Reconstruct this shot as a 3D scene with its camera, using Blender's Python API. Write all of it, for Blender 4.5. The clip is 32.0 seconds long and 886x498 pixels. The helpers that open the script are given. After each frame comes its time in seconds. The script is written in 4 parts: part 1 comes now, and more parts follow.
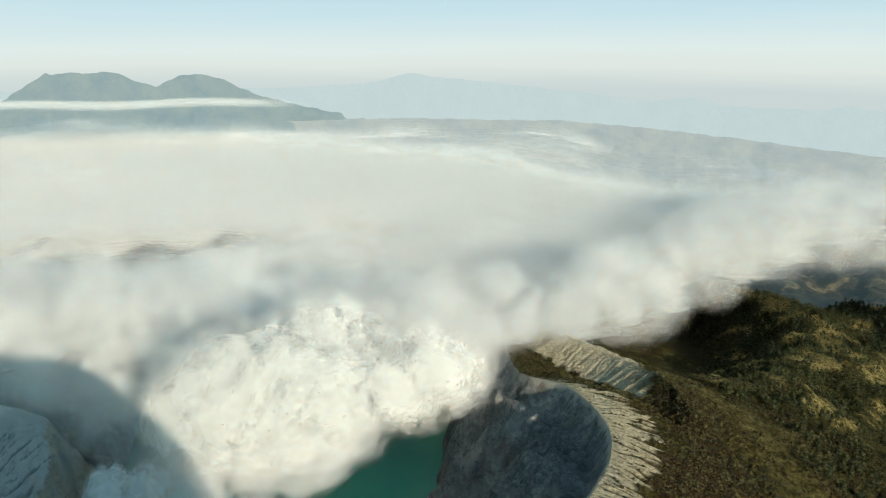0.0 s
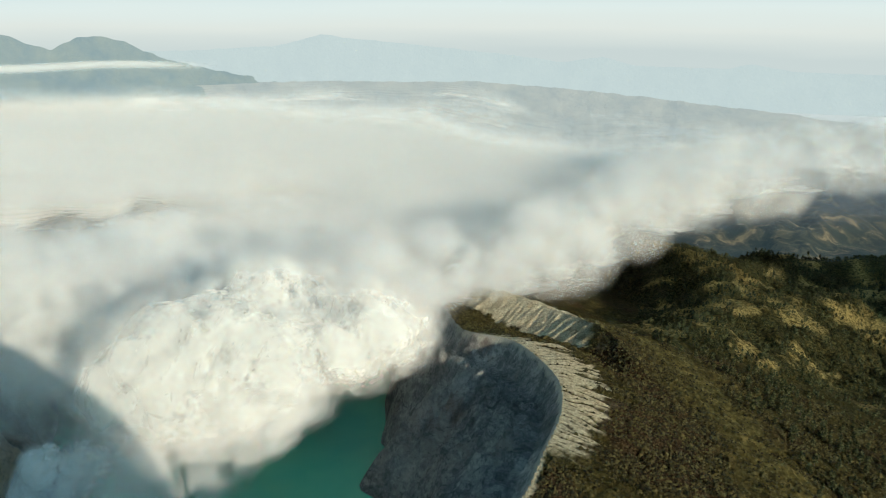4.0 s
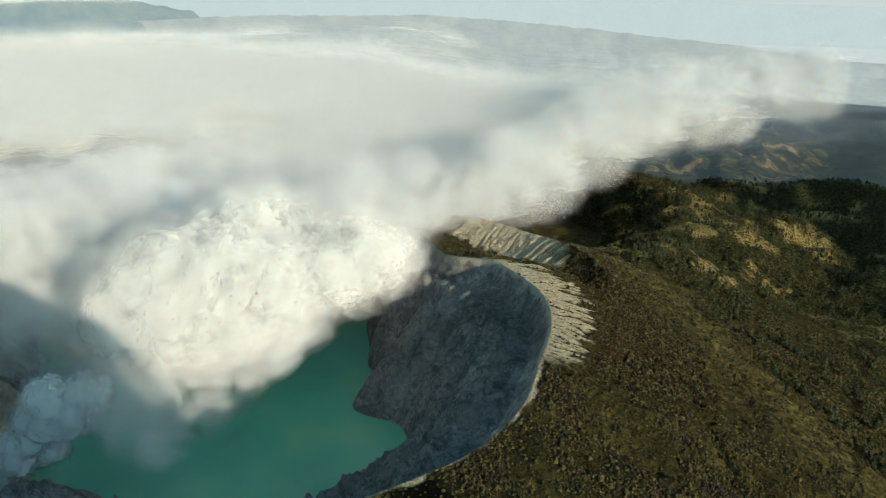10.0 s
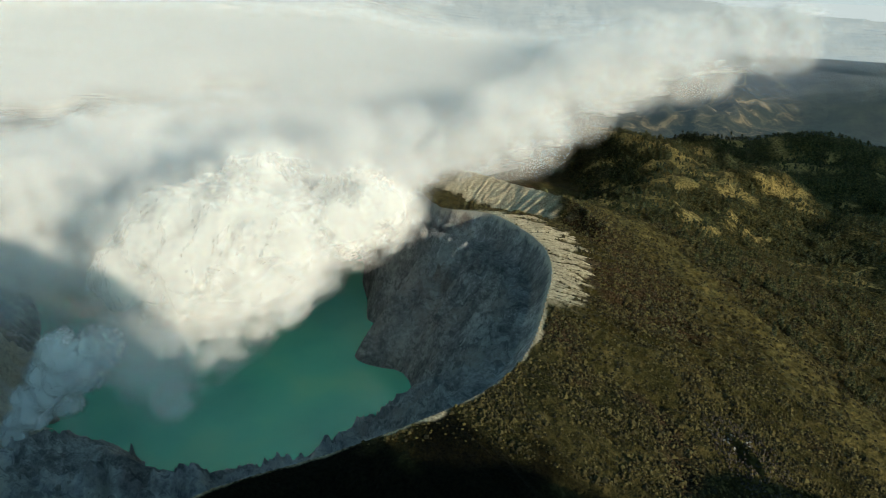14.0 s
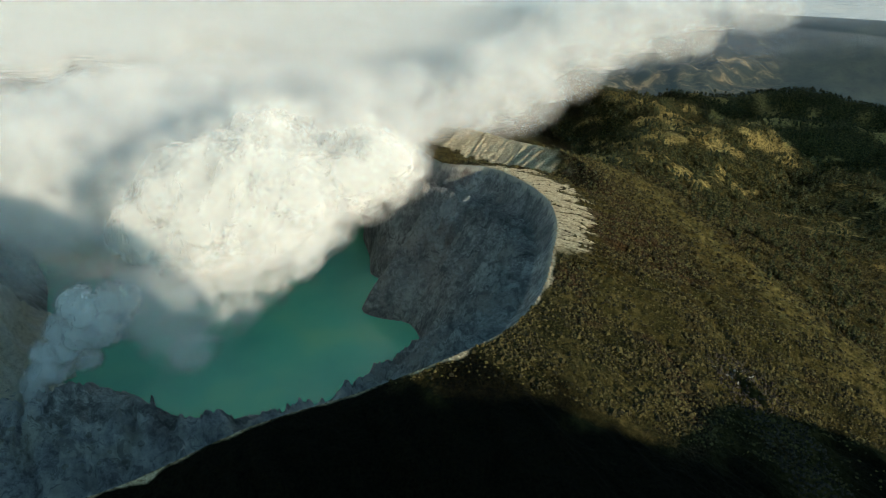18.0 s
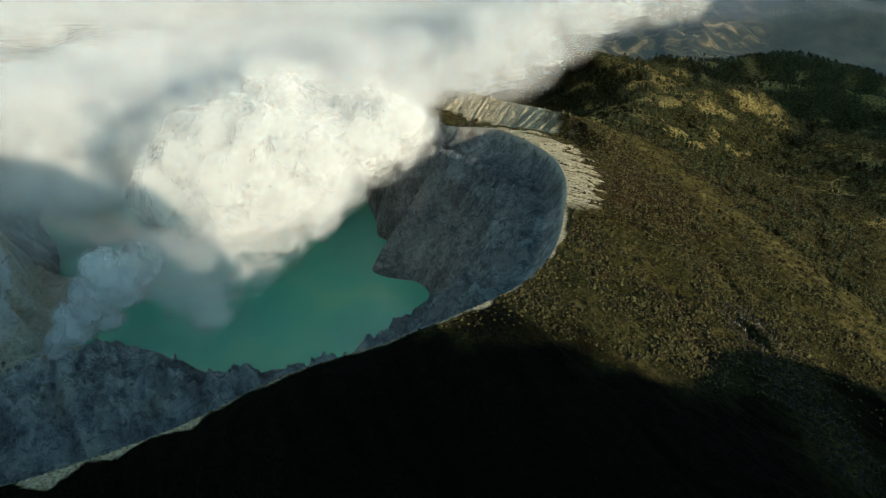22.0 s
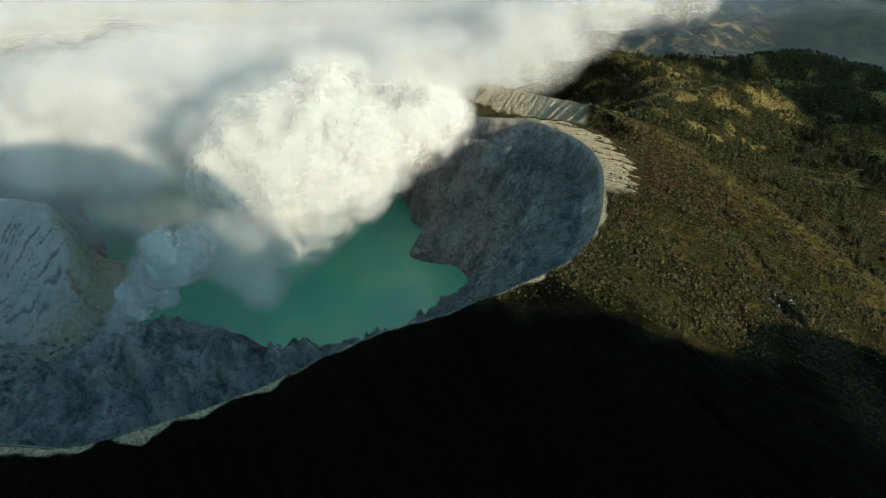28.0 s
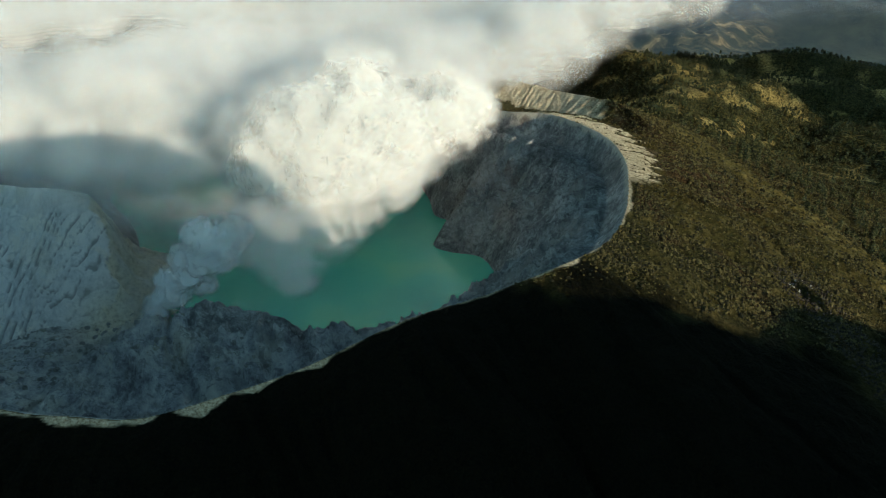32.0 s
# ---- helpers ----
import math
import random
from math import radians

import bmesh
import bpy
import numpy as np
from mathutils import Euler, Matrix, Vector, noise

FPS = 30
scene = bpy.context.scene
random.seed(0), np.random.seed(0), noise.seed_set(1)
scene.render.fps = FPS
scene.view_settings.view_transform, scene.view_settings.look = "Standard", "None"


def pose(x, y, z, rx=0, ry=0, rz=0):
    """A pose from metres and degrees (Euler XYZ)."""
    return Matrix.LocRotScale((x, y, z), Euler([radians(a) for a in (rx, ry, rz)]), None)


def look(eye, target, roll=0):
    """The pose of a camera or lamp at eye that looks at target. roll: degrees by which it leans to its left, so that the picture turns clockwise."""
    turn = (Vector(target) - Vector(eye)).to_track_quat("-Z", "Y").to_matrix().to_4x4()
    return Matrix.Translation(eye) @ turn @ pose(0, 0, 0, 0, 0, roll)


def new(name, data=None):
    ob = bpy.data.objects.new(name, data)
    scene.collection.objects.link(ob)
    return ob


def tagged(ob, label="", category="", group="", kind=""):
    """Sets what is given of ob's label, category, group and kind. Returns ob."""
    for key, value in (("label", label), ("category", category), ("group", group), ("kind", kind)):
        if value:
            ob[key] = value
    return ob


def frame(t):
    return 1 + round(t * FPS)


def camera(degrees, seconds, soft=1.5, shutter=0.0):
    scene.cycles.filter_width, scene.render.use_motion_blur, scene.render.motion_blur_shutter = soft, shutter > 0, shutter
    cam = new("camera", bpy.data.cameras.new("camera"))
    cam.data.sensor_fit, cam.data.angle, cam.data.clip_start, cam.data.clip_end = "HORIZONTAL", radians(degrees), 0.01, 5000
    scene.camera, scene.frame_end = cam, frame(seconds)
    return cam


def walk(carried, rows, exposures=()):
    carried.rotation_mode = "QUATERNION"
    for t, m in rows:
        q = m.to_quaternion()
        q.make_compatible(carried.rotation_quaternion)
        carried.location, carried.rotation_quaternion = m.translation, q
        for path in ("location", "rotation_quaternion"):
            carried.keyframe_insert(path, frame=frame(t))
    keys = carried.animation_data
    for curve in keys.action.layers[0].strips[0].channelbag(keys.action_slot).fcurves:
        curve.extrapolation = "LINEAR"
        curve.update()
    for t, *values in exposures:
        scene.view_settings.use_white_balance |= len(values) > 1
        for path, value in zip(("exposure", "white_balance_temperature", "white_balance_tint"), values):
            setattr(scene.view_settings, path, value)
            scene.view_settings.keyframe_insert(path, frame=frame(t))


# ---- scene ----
cam = camera(58.90, 32.0, soft=1.0)
# seconds, eye, heading, tilt down, roll (degrees)
PATH = [
    (0, (339.92, 242.07, 696.55), -16.873, 13.735, 0.239),
    (1, (330.11, 244.38, 691.69), -14.637, 14.345, 0.235),
    (2, (319.18, 246.18, 687.02), -12.649, 14.997, 0.052),
    (3, (306.97, 247.02, 682.39), -11.385, 15.588, -0.001),
    (3.5, (300.91, 246.99, 680.16), -10.792, 15.867, 0.079),
    (5.5, (276.56, 240.84, 673.25), -9.180, 17.250, 0.072),
    (6.5, (267.89, 234.16, 670.86), -8.062, 17.977, 0.064),
    (7.5, (259.32, 225.79, 668.85), -7.218, 18.709, 0.025),
    (8.5, (249.78, 216.38, 667.05), -6.722, 19.423, -0.044),
    (9.5, (239.91, 206.66, 665.54), -6.157, 20.184, 0.033),
    (10.5, (229.84, 197.15, 664.37), -5.614, 20.883, -0.031),
    (11.5, (219.93, 188.05, 663.20), -5.054, 21.578, -0.068),
    (12.5, (209.89, 179.55, 661.57), -4.435, 22.256, -0.148),
    (13.5, (199.88, 171.31, 659.45), -3.889, 22.897, -0.193),
    (14.5, (190.04, 162.79, 657.39), -3.383, 23.541, -0.239),
    (16.5, (170.40, 145.46, 653.95), -2.584, 24.765, -0.423),
    (17.5, (160.08, 136.63, 652.25), -2.172, 25.392, -0.439),
    (18.5, (149.06, 128.09, 650.78), -1.548, 26.045, -0.495),
    (19.5, (138.25, 119.72, 649.65), -0.948, 26.711, -0.499),
    (20.5, (127.73, 111.16, 648.70), -0.517, 27.362, -0.567),
    (21, (122.63, 106.79, 648.39), -0.499, 27.632, -0.581),
    (21.5, (117.62, 102.25, 648.17), -0.472, 27.792, -0.599),
    (22, (112.43, 97.63, 648.05), -0.467, 27.805, -0.629),
    (23, (101.78, 88.44, 647.69), -0.448, 27.782, -0.589),
    (24, (91.24, 79.38, 647.23), -0.417, 27.735, -0.583),
    (25, (80.45, 70.05, 647.13), -0.397, 27.707, -0.552),
    (25.5, (74.96, 65.35, 647.24), -0.379, 27.702, -0.520),
    (27.5, (52.63, 46.26, 647.29), -0.255, 27.700, -0.457),
    (28.5, (40.89, 36.29, 647.60), -0.186, 27.712, -0.407),
    (29.5, (29.04, 26.18, 648.02), -0.127, 27.699, -0.357),
    (30.5, (17.42, 15.83, 648.67), -0.073, 27.695, -0.294),
    (31.5, (5.85, 5.25, 649.36), -0.024, 27.689, -0.250),
    (32, (0.00, 0.00, 649.70), 0.000, 27.695, -0.230),
]


def aim(eye, heading, tilt, roll):
    a, b = radians(heading), radians(tilt)
    way = Vector((math.sin(a) * math.cos(b), math.cos(a) * math.cos(b), -math.sin(b)))
    return look(eye, Vector(eye) + way, roll)


walk(cam, [(t, aim(*row)) for t, *row in PATH], [(0.0, 0.47, 6600, 7), (32.0, 0.55, 6650, 7)])

# ---- sky, sun ----
SUN_AZ = Vector((0.75, -0.661, 0.0))
SUN_EL = 13.0
world = bpy.data.worlds.new("sky")
scene.world = world
world.use_nodes = True
wn = world.node_tree
for n in list(wn.nodes):
    wn.nodes.remove(n)
sky = wn.nodes.new("ShaderNodeTexSky")
sky.sky_type = "NISHITA"
sky.sun_disc = False
sky.sun_elevation = radians(SUN_EL)
sky.sun_rotation = math.atan2(SUN_AZ.x, SUN_AZ.y)
sky.altitude = 2400
sky.air_density, sky.dust_density, sky.ozone_density = 1.0, 0.25, 2.0
back = wn.nodes.new("ShaderNodeBackground")
back.inputs["Strength"].default_value = 0.235
wout = wn.nodes.new("ShaderNodeOutputWorld")
tint = wn.nodes.new("ShaderNodeMixRGB")
tint.blend_type = "MULTIPLY"
tint.inputs[0].default_value = 1.0
tint.inputs[2].default_value = (0.92, 1.04, 0.76, 1)
wn.links.new(sky.outputs[0], tint.inputs[1])
wn.links.new(tint.outputs[0], back.inputs["Color"])
wn.links.new(back.outputs[0], wout.inputs["Surface"])

sun_data = bpy.data.lights.new("sun", "SUN")
sun_data.energy, sun_data.angle, sun_data.color = 4.1, radians(0.53), (1.0, 0.88, 0.70)
sun = new("sun", sun_data)
sun_dir = Vector((SUN_AZ.x * math.cos(radians(SUN_EL)), SUN_AZ.y * math.cos(radians(SUN_EL)), math.sin(radians(SUN_EL))))
sun.matrix_world = look(sun_dir * 3000, (0, 0, 0))
scene.cycles.transparent_max_bounces = 48


# ---- materials ----
class Mat:
    """A node material under construction."""

    def __init__(self, name, rough=0.9):
        self.mat = bpy.data.materials.new(name)
        self.mat.use_nodes = True
        self.t = self.mat.node_tree
        self.bsdf = self.t.nodes["Principled BSDF"]
        self.out = self.t.nodes["Material Output"]
        self.bsdf.inputs["Roughness"].default_value = rough
        self.bsdf.inputs["Specular IOR Level"].default_value = 0.15
        self.geo = self.t.nodes.new("ShaderNodeNewGeometry")

    def node(self, kind, **kw):
        n = self.t.nodes.new(kind)
        for k, v in kw.items():
            n.inputs[k].default_value = v
        return n

    def link(self, a, b):
        self.t.links.new(a, b)

    def stretch(self, sx, sy, sz, rz=0.0):
        m = self.node("ShaderNodeMapping", Scale=(sx, sy, sz), Rotation=(0, 0, radians(rz)))
        self.link(self.geo.outputs["Position"], m.inputs["Vector"])
        return m.outputs[0]

    def noise(self, scale, detail=6.0, rough=0.6, vec=None, warp=0.0):
        n = self.node("ShaderNodeTexNoise", Scale=scale, Detail=detail, Roughness=rough, Distortion=warp)
        self.link(vec or self.geo.outputs["Position"], n.inputs["Vector"])
        return n.outputs["Fac"]

    def ramp(self, fac, stops):
        r = self.t.nodes.new("ShaderNodeValToRGB")
        e = r.color_ramp.elements
        while len(e) < len(stops):
            e.new(0.5)
        for el, (p, c) in zip(e, stops):
            el.position = p
            el.color = (*c, 1) if len(c) == 3 else c
        self.link(fac, r.inputs["Fac"])
        return r.outputs["Color"]

    def step(self, fac, lo, hi, a=0.0, b=1.0):
        m = self.t.nodes.new("ShaderNodeMapRange")
        m.interpolation_type = "SMOOTHSTEP"
        for i, v in enumerate((lo, hi, a, b), 1):
            m.inputs[i].default_value = v
        self.link(fac, m.inputs[0])
        return m.outputs[0]

    def math(self, op, a, b):
        m = self.t.nodes.new("ShaderNodeMath")
        m.operation = op
        for i, v in enumerate((a, b)):
            if isinstance(v, (int, float)):
                m.inputs[i].default_value = v
            else:
                self.link(v, m.inputs[i])
        return m.outputs[0]

    def mix(self, fac, a, b, mode="MIX"):
        m = self.t.nodes.new("ShaderNodeMixRGB")
        m.blend_type = mode
        for i, v in enumerate((fac, a, b)):
            if isinstance(v, (int, float)):
                m.inputs[i].default_value = v
            elif isinstance(v, tuple):
                m.inputs[i].default_value = (*v, 1)
            else:
                self.link(v, m.inputs[i])
        return m.outputs[0]

    def attr(self, name):
        a = self.t.nodes.new("ShaderNodeAttribute")
        a.attribute_name = name
        return a.outputs["Fac"]

    def bump(self, height, dist, strength=1.0):
        b = self.node("ShaderNodeBump", Strength=strength, Distance=dist)
        self.link(height, b.inputs["Height"])
        self.link(b.outputs[0], self.bsdf.inputs["Normal"])
        return b

    def color(self, c):
        if isinstance(c, tuple):
            self.bsdf.inputs["Base Color"].default_value = (*c, 1)
        else:
            self.link(c, self.bsdf.inputs["Base Color"])
        return self


def vegetated():
    """Scrub, dry grass, forest floor and pale ash on the outer slopes."""
    m = Mat("scrub_slope", 1.0)
    m.bsdf.inputs["Specular IOR Level"].default_value = 0.04
    big, mid, fine, tuft = m.noise(0.012, 4), m.noise(0.07, 6, 0.65), m.noise(0.32, 5, 0.7), m.noise(0.14, 4, 0.7, None, 0.6)
    grass = m.ramp(mid, [(0.34, (0.026, 0.024, 0.009)), (0.5, (0.066, 0.056, 0.019)), (0.68, (0.135, 0.108, 0.041))])
    scrub = m.ramp(fine, [(0.38, (0.010, 0.011, 0.004)), (0.52, (0.035, 0.033, 0.012)), (0.66, (0.088, 0.075, 0.027))])
    c = m.mix(m.step(m.math("ADD", m.math("MULTIPLY", big, 0.7), m.math("MULTIPLY", fine, 0.4)), 0.44, 0.66), grass, scrub)
    brown = m.ramp(fine, [(0.36, (0.010, 0.008, 0.005)), (0.5, (0.045, 0.030, 0.016)), (0.68, (0.115, 0.080, 0.043))])
    c = m.mix(m.attr("bush"), c, brown)
    c = m.mix(m.attr("turf"), c, m.ramp(mid, [(0.34, (0.045, 0.041, 0.014)), (0.52, (0.115, 0.097, 0.033)), (0.68, (0.20, 0.16, 0.06))]))
    floor = m.ramp(tuft, [(0.36, (0.016, 0.018, 0.008)), (0.52, (0.048, 0.047, 0.018)), (0.66, (0.115, 0.098, 0.037))])
    gold = m.ramp(tuft, [(0.36, (0.06, 0.054, 0.019)), (0.48, (0.22, 0.172, 0.06)), (0.64, (0.38, 0.29, 0.115))])
    c = m.mix(m.attr("forest"), c, m.mix(m.attr("glade"), floor, gold))
    dots = m.step(tuft, 0.40, 0.54)
    c = m.mix(m.math("MULTIPLY", m.math("SUBTRACT", 1.0, dots), 0.3), c, (0.008, 0.009, 0.004))
    # near slope's shade painted in: its dense scrub is coloured almost black
    c = m.mix(m.attr("shaded_scrub"), c, m.ramp(fine, [(0.40, (0.0015, 0.0018, 0.001)), (0.62, (0.0075, 0.0075, 0.0035))]))
    c = m.mix(1.0, c, (0.82, 0.80, 0.78), "MULTIPLY")
    ash = m.ramp(m.noise(0.3, 7, 0.7), [(0.3, (0.17, 0.138, 0.09)), (0.5, (0.42, 0.352, 0.235)), (0.7, (0.63, 0.55, 0.395))])
    c = m.mix(m.attr("ash"), c, ash)
    c = m.mix(m.attr("trail"), c, m.ramp(fine, [(0.35, (0.20, 0.14, 0.085)), (0.5, (0.42, 0.32, 0.21)), (0.65, (0.60, 0.48, 0.34))]))
    m.color(c)
    m.bump(m.math("ADD", fine, m.math("MULTIPLY", tuft, 2.6)), 3.0)
    return m.mat


def cliff(name, dark, mid, light, streak=0.5, warm=(0.2, 0.15, 0.11)):
    """Rock with wash streaks that run down the fall of the slope (attributes run and fall)."""
    m = Mat(name, 0.95)
    co = m.t.nodes.new("ShaderNodeCombineXYZ")
    m.link(m.attr("run"), co.inputs[0])
    m.link(m.math("MULTIPLY", m.attr("fall"), 0.22), co.inputs[1])
    wash = m.noise(0.085, 6, 0.62, co.outputs[0], 0.8)
    broad = m.noise(0.022, 6, 0.62, None, 0.6)
    fine = m.noise(0.13, 8, 0.75)
    grain = m.noise(0.8, 5, 0.75)
    f = m.math("ADD", m.math("MULTIPLY", wash, streak), m.math("MULTIPLY", m.math("ADD", m.math("MULTIPLY", broad, 0.5), m.math("MULTIPLY", fine, 0.5)), 1.0 - streak))
    c = m.ramp(f, [(0.38, dark), (0.49, mid), (0.60, light)])
    c = m.mix(m.step(m.noise(0.013, 6, 0.65, None, 1.0), 0.5, 0.64, 0.0, 0.75), c, m.mix(fine, warm, light))
    cracks = m.step(m.noise(0.05, 8, 0.7, None, 1.5), 0.40, 0.47)
    c = m.mix(m.math("MULTIPLY", m.math("SUBTRACT", 1.0, cracks), 0.6), c, dark)
    c = m.mix(m.math("MULTIPLY", m.attr("bed_shade_rock"), 0.8), c, tuple(v * 0.42 for v in dark))
    # shade of the right-hand crater wall, mixed in as a darker rock colour
    c = m.mix(m.math("MULTIPLY", m.attr("wall_shade"), 0.55), c, m.mix(fine, tuple(v * 0.5 for v in dark), dark))
    c = m.mix(m.math("MULTIPLY", m.attr("pale"), 0.75), c, m.mix(fine, mid, tuple(min(v * 1.25, 0.82) for v in light)))
    c = m.mix(m.math("MULTIPLY", m.attr("rust"), 0.6), c, m.mix(fine, (0.13, 0.085, 0.065), (0.36, 0.27, 0.21)))
    c = m.mix(m.attr("sulphur"), c, m.ramp(fine, [(0.32, (0.36, 0.315, 0.22)), (0.5, (0.70, 0.63, 0.47)), (0.68, (0.84, 0.79, 0.64))]))
    c = m.mix(m.attr("ash"), c, m.ramp(grain, [(0.3, (0.36, 0.33, 0.27)), (0.7, (0.66, 0.63, 0.54))]))
    m.color(c)
    m.bump(m.math("ADD", m.math("MULTIPLY", fine, 5.0), m.math("ADD", grain, m.math("MULTIPLY", wash, 4.0))), 3.0)
    return m.mat


def lake_water():
    m = Mat("acid_lake_water", 0.22)
    c = m.ramp(m.noise(0.004, 4, 0.5), [(0.35, (0.05, 0.30, 0.23)), (0.5, (0.075, 0.34, 0.24)), (0.68, (0.13, 0.37, 0.22))])
    m.color(c)
    m.bsdf.inputs["Specular IOR Level"].default_value = 0.35
    m.bump(m.noise(0.35, 3, 0.6), 0.15, 0.4)
    return m.mat


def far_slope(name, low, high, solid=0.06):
    """Distance as a backdrop: haze of much air painted in as a pale, glowing colour."""
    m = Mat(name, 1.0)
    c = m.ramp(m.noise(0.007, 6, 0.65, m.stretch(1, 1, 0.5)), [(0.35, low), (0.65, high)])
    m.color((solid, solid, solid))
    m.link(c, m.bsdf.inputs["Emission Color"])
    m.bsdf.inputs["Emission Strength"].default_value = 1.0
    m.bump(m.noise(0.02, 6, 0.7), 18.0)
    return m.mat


def vapour(name, white, scale, lo, hi, top=1.0, flat=False, soft=0.35):
    """Cloud skin: white, scattering, broken up by billows; "cover" is how dense the cloud is there."""
    m = Mat(name, 1.0)
    m.t.nodes.remove(m.bsdf)
    vec = m.stretch(0.7, 1, 1.2) if flat else m.stretch(1, 1, 1)
    n = m.math("ADD", m.math("MULTIPLY", m.noise(scale, 3, 0.5, vec, 0.3), 0.65), m.math("MULTIPLY", m.noise(scale * 4.1, 5, 0.6, vec, 0.5), 0.35))
    a = m.math("ADD", m.attr("cover"), m.math("MULTIPLY", m.math("SUBTRACT", n, 0.5), soft * 4))
    alpha = m.step(a, lo, hi, 0.0, top)
    diff = m.node("ShaderNodeBsdfDiffuse", Color=(*white, 1), Roughness=1.0)
    trl = m.node("ShaderNodeBsdfTranslucent", Color=(*white, 1))
    even = m.node("ShaderNodeMix")
    even.data_type = "VECTOR"
    even.inputs[0].default_value = 0.62 if flat else 0.78
    even.inputs[5].default_value = (0.0, 0.0, 1.0) if flat else (0.42, -0.46, 0.78)
    m.link(m.geo.outputs["Normal"], even.inputs[4])
    unit = m.t.nodes.new("ShaderNodeVectorMath")
    unit.operation = "NORMALIZE"
    m.link(even.outputs[1], unit.inputs[0])
    m.link(unit.outputs[0], diff.inputs["Normal"])
    both = m.node("ShaderNodeMixShader", Fac=0.5)
    clear = m.node("ShaderNodeBsdfTransparent")
    mix = m.node("ShaderNodeMixShader")
    m.link(diff.outputs[0], both.inputs[1])
    m.link(trl.outputs[0], both.inputs[2])
    m.link(alpha, mix.inputs[0])
    m.link(clear.outputs[0], mix.inputs[1])
    m.link(both.outputs[0], mix.inputs[2])
    m.link(mix.outputs[0], m.out.inputs["Surface"])
    return m.mat


def lowland():
    """Far country: dark woods, and pale fields on old cinder cones; blue morning haze is painted in as a glow."""
    m = Mat("hazy_lowland", 1.0)
    wood = m.ramp(m.noise(0.008, 6, 0.65), [(0.35, (0.014, 0.02, 0.014)), (0.65, (0.034, 0.042, 0.026))])
    field = m.ramp(m.noise(0.011, 5, 0.6, None, 1.0), [(0.44, (0.02, 0.026, 0.016)), (0.56, (0.06, 0.053, 0.03)), (0.69, (0.20, 0.155, 0.08))])
    m.color(m.mix(m.attr("field"), wood, field))
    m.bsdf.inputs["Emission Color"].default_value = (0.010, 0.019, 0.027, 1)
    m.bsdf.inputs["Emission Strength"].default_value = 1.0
    m.bump(m.noise(0.03, 5, 0.7), 8.0)
    return m.mat


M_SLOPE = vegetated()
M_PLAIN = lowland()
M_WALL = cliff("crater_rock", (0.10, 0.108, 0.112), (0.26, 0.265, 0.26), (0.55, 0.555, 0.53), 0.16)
M_SPUR = cliff("grey_ash_spur", (0.56, 0.57, 0.56), (0.76, 0.76, 0.74), (0.86, 0.85, 0.80), 0.4, (0.76, 0.69, 0.56))
M_FLOOR = cliff("solfatara_floor", (0.15, 0.155, 0.17), (0.41, 0.415, 0.42), (0.66, 0.66, 0.61), 0.2, (0.48, 0.45, 0.35))
M_LAKE = lake_water()


# ---- noise on arrays ----
RNG = np.random.RandomState(7)
PERM = RNG.permutation(4096)
GX, GY = np.cos(np.arange(4096) * 2.399963), np.sin(np.arange(4096) * 2.399963)


def gnoise(x, y, seed=0):
    """Gradient noise, about -0.7 to 0.7, one unit a cell."""
    x0, y0 = np.floor(x).astype(np.int64), np.floor(y).astype(np.int64)
    fx, fy = x - x0, y - y0
    u, v = fx * fx * fx * (fx * (fx * 6 - 15) + 10), fy * fy * fy * (fy * (fy * 6 - 15) + 10)

    def corner(i, j):
        h = PERM[(PERM[(x0 + i + seed * 131) & 4095] + y0 + j) & 4095]
        return GX[h] * (fx - i) + GY[h] * (fy - j)

    a, b = corner(0, 0) * (1 - u) + corner(1, 0) * u, corner(0, 1) * (1 - u) + corner(1, 1) * u
    return a * (1 - v) + b * v


def fbm(x, y, size, octaves=5, gain=0.5, seed=0, ridged=False):
    total, amp, f = np.zeros_like(x), 1.0, 1.0 / size
    for o in range(octaves):
        n = gnoise(x * f, y * f, seed + o)
        total += amp * ((0.35 - np.abs(n)) * 1.6 if ridged else n * 1.4)
        amp, f = amp * gain, f * 2.03
    return total


def sstep(a, lo, hi):
    """Smooth step from 0 at lo to 1 at hi; lo may be the greater."""
    t = np.clip((a - lo) / (hi - lo), 0, 1)
    return t * t * (3 - 2 * t)


def along(px, py, line, closed=False):
    """Distance to a polyline of (x, y, z), the z and the length along it at the nearest place."""
    pts = np.array(line, float)
    if closed:
        pts = np.vstack([pts, pts[:1]])
    best = np.full(px.shape, 1e9)
    bz, bs = np.zeros_like(px), np.zeros_like(px)
    run = 0.0
    for a, b in zip(pts[:-1], pts[1:]):
        d = b - a
        ll = math.hypot(d[0], d[1])
        t = np.clip(((px - a[0]) * d[0] + (py - a[1]) * d[1]) / (ll * ll), 0, 1)
        dist = np.hypot(px - a[0] - t * d[0], py - a[1] - t * d[1])
        near = dist < best
        best = np.where(near, dist, best)
        bz, bs = np.where(near, a[2] + t * d[2], bz), np.where(near, run + t * ll, bs)
        run += ll
    return best, bz, bs


def inside(px, py, line):
    pts = [(p[0], p[1]) for p in line]
    odd = np.zeros(px.shape, bool)
    for (ax, ay), (bx, by) in zip(pts, pts[1:] + pts[:1]):
        if ay == by:
            continue
        odd ^= ((ay > py) != (by > py)) & (px < (bx - ax) * (py - ay) / (by - ay) + ax)
    return odd


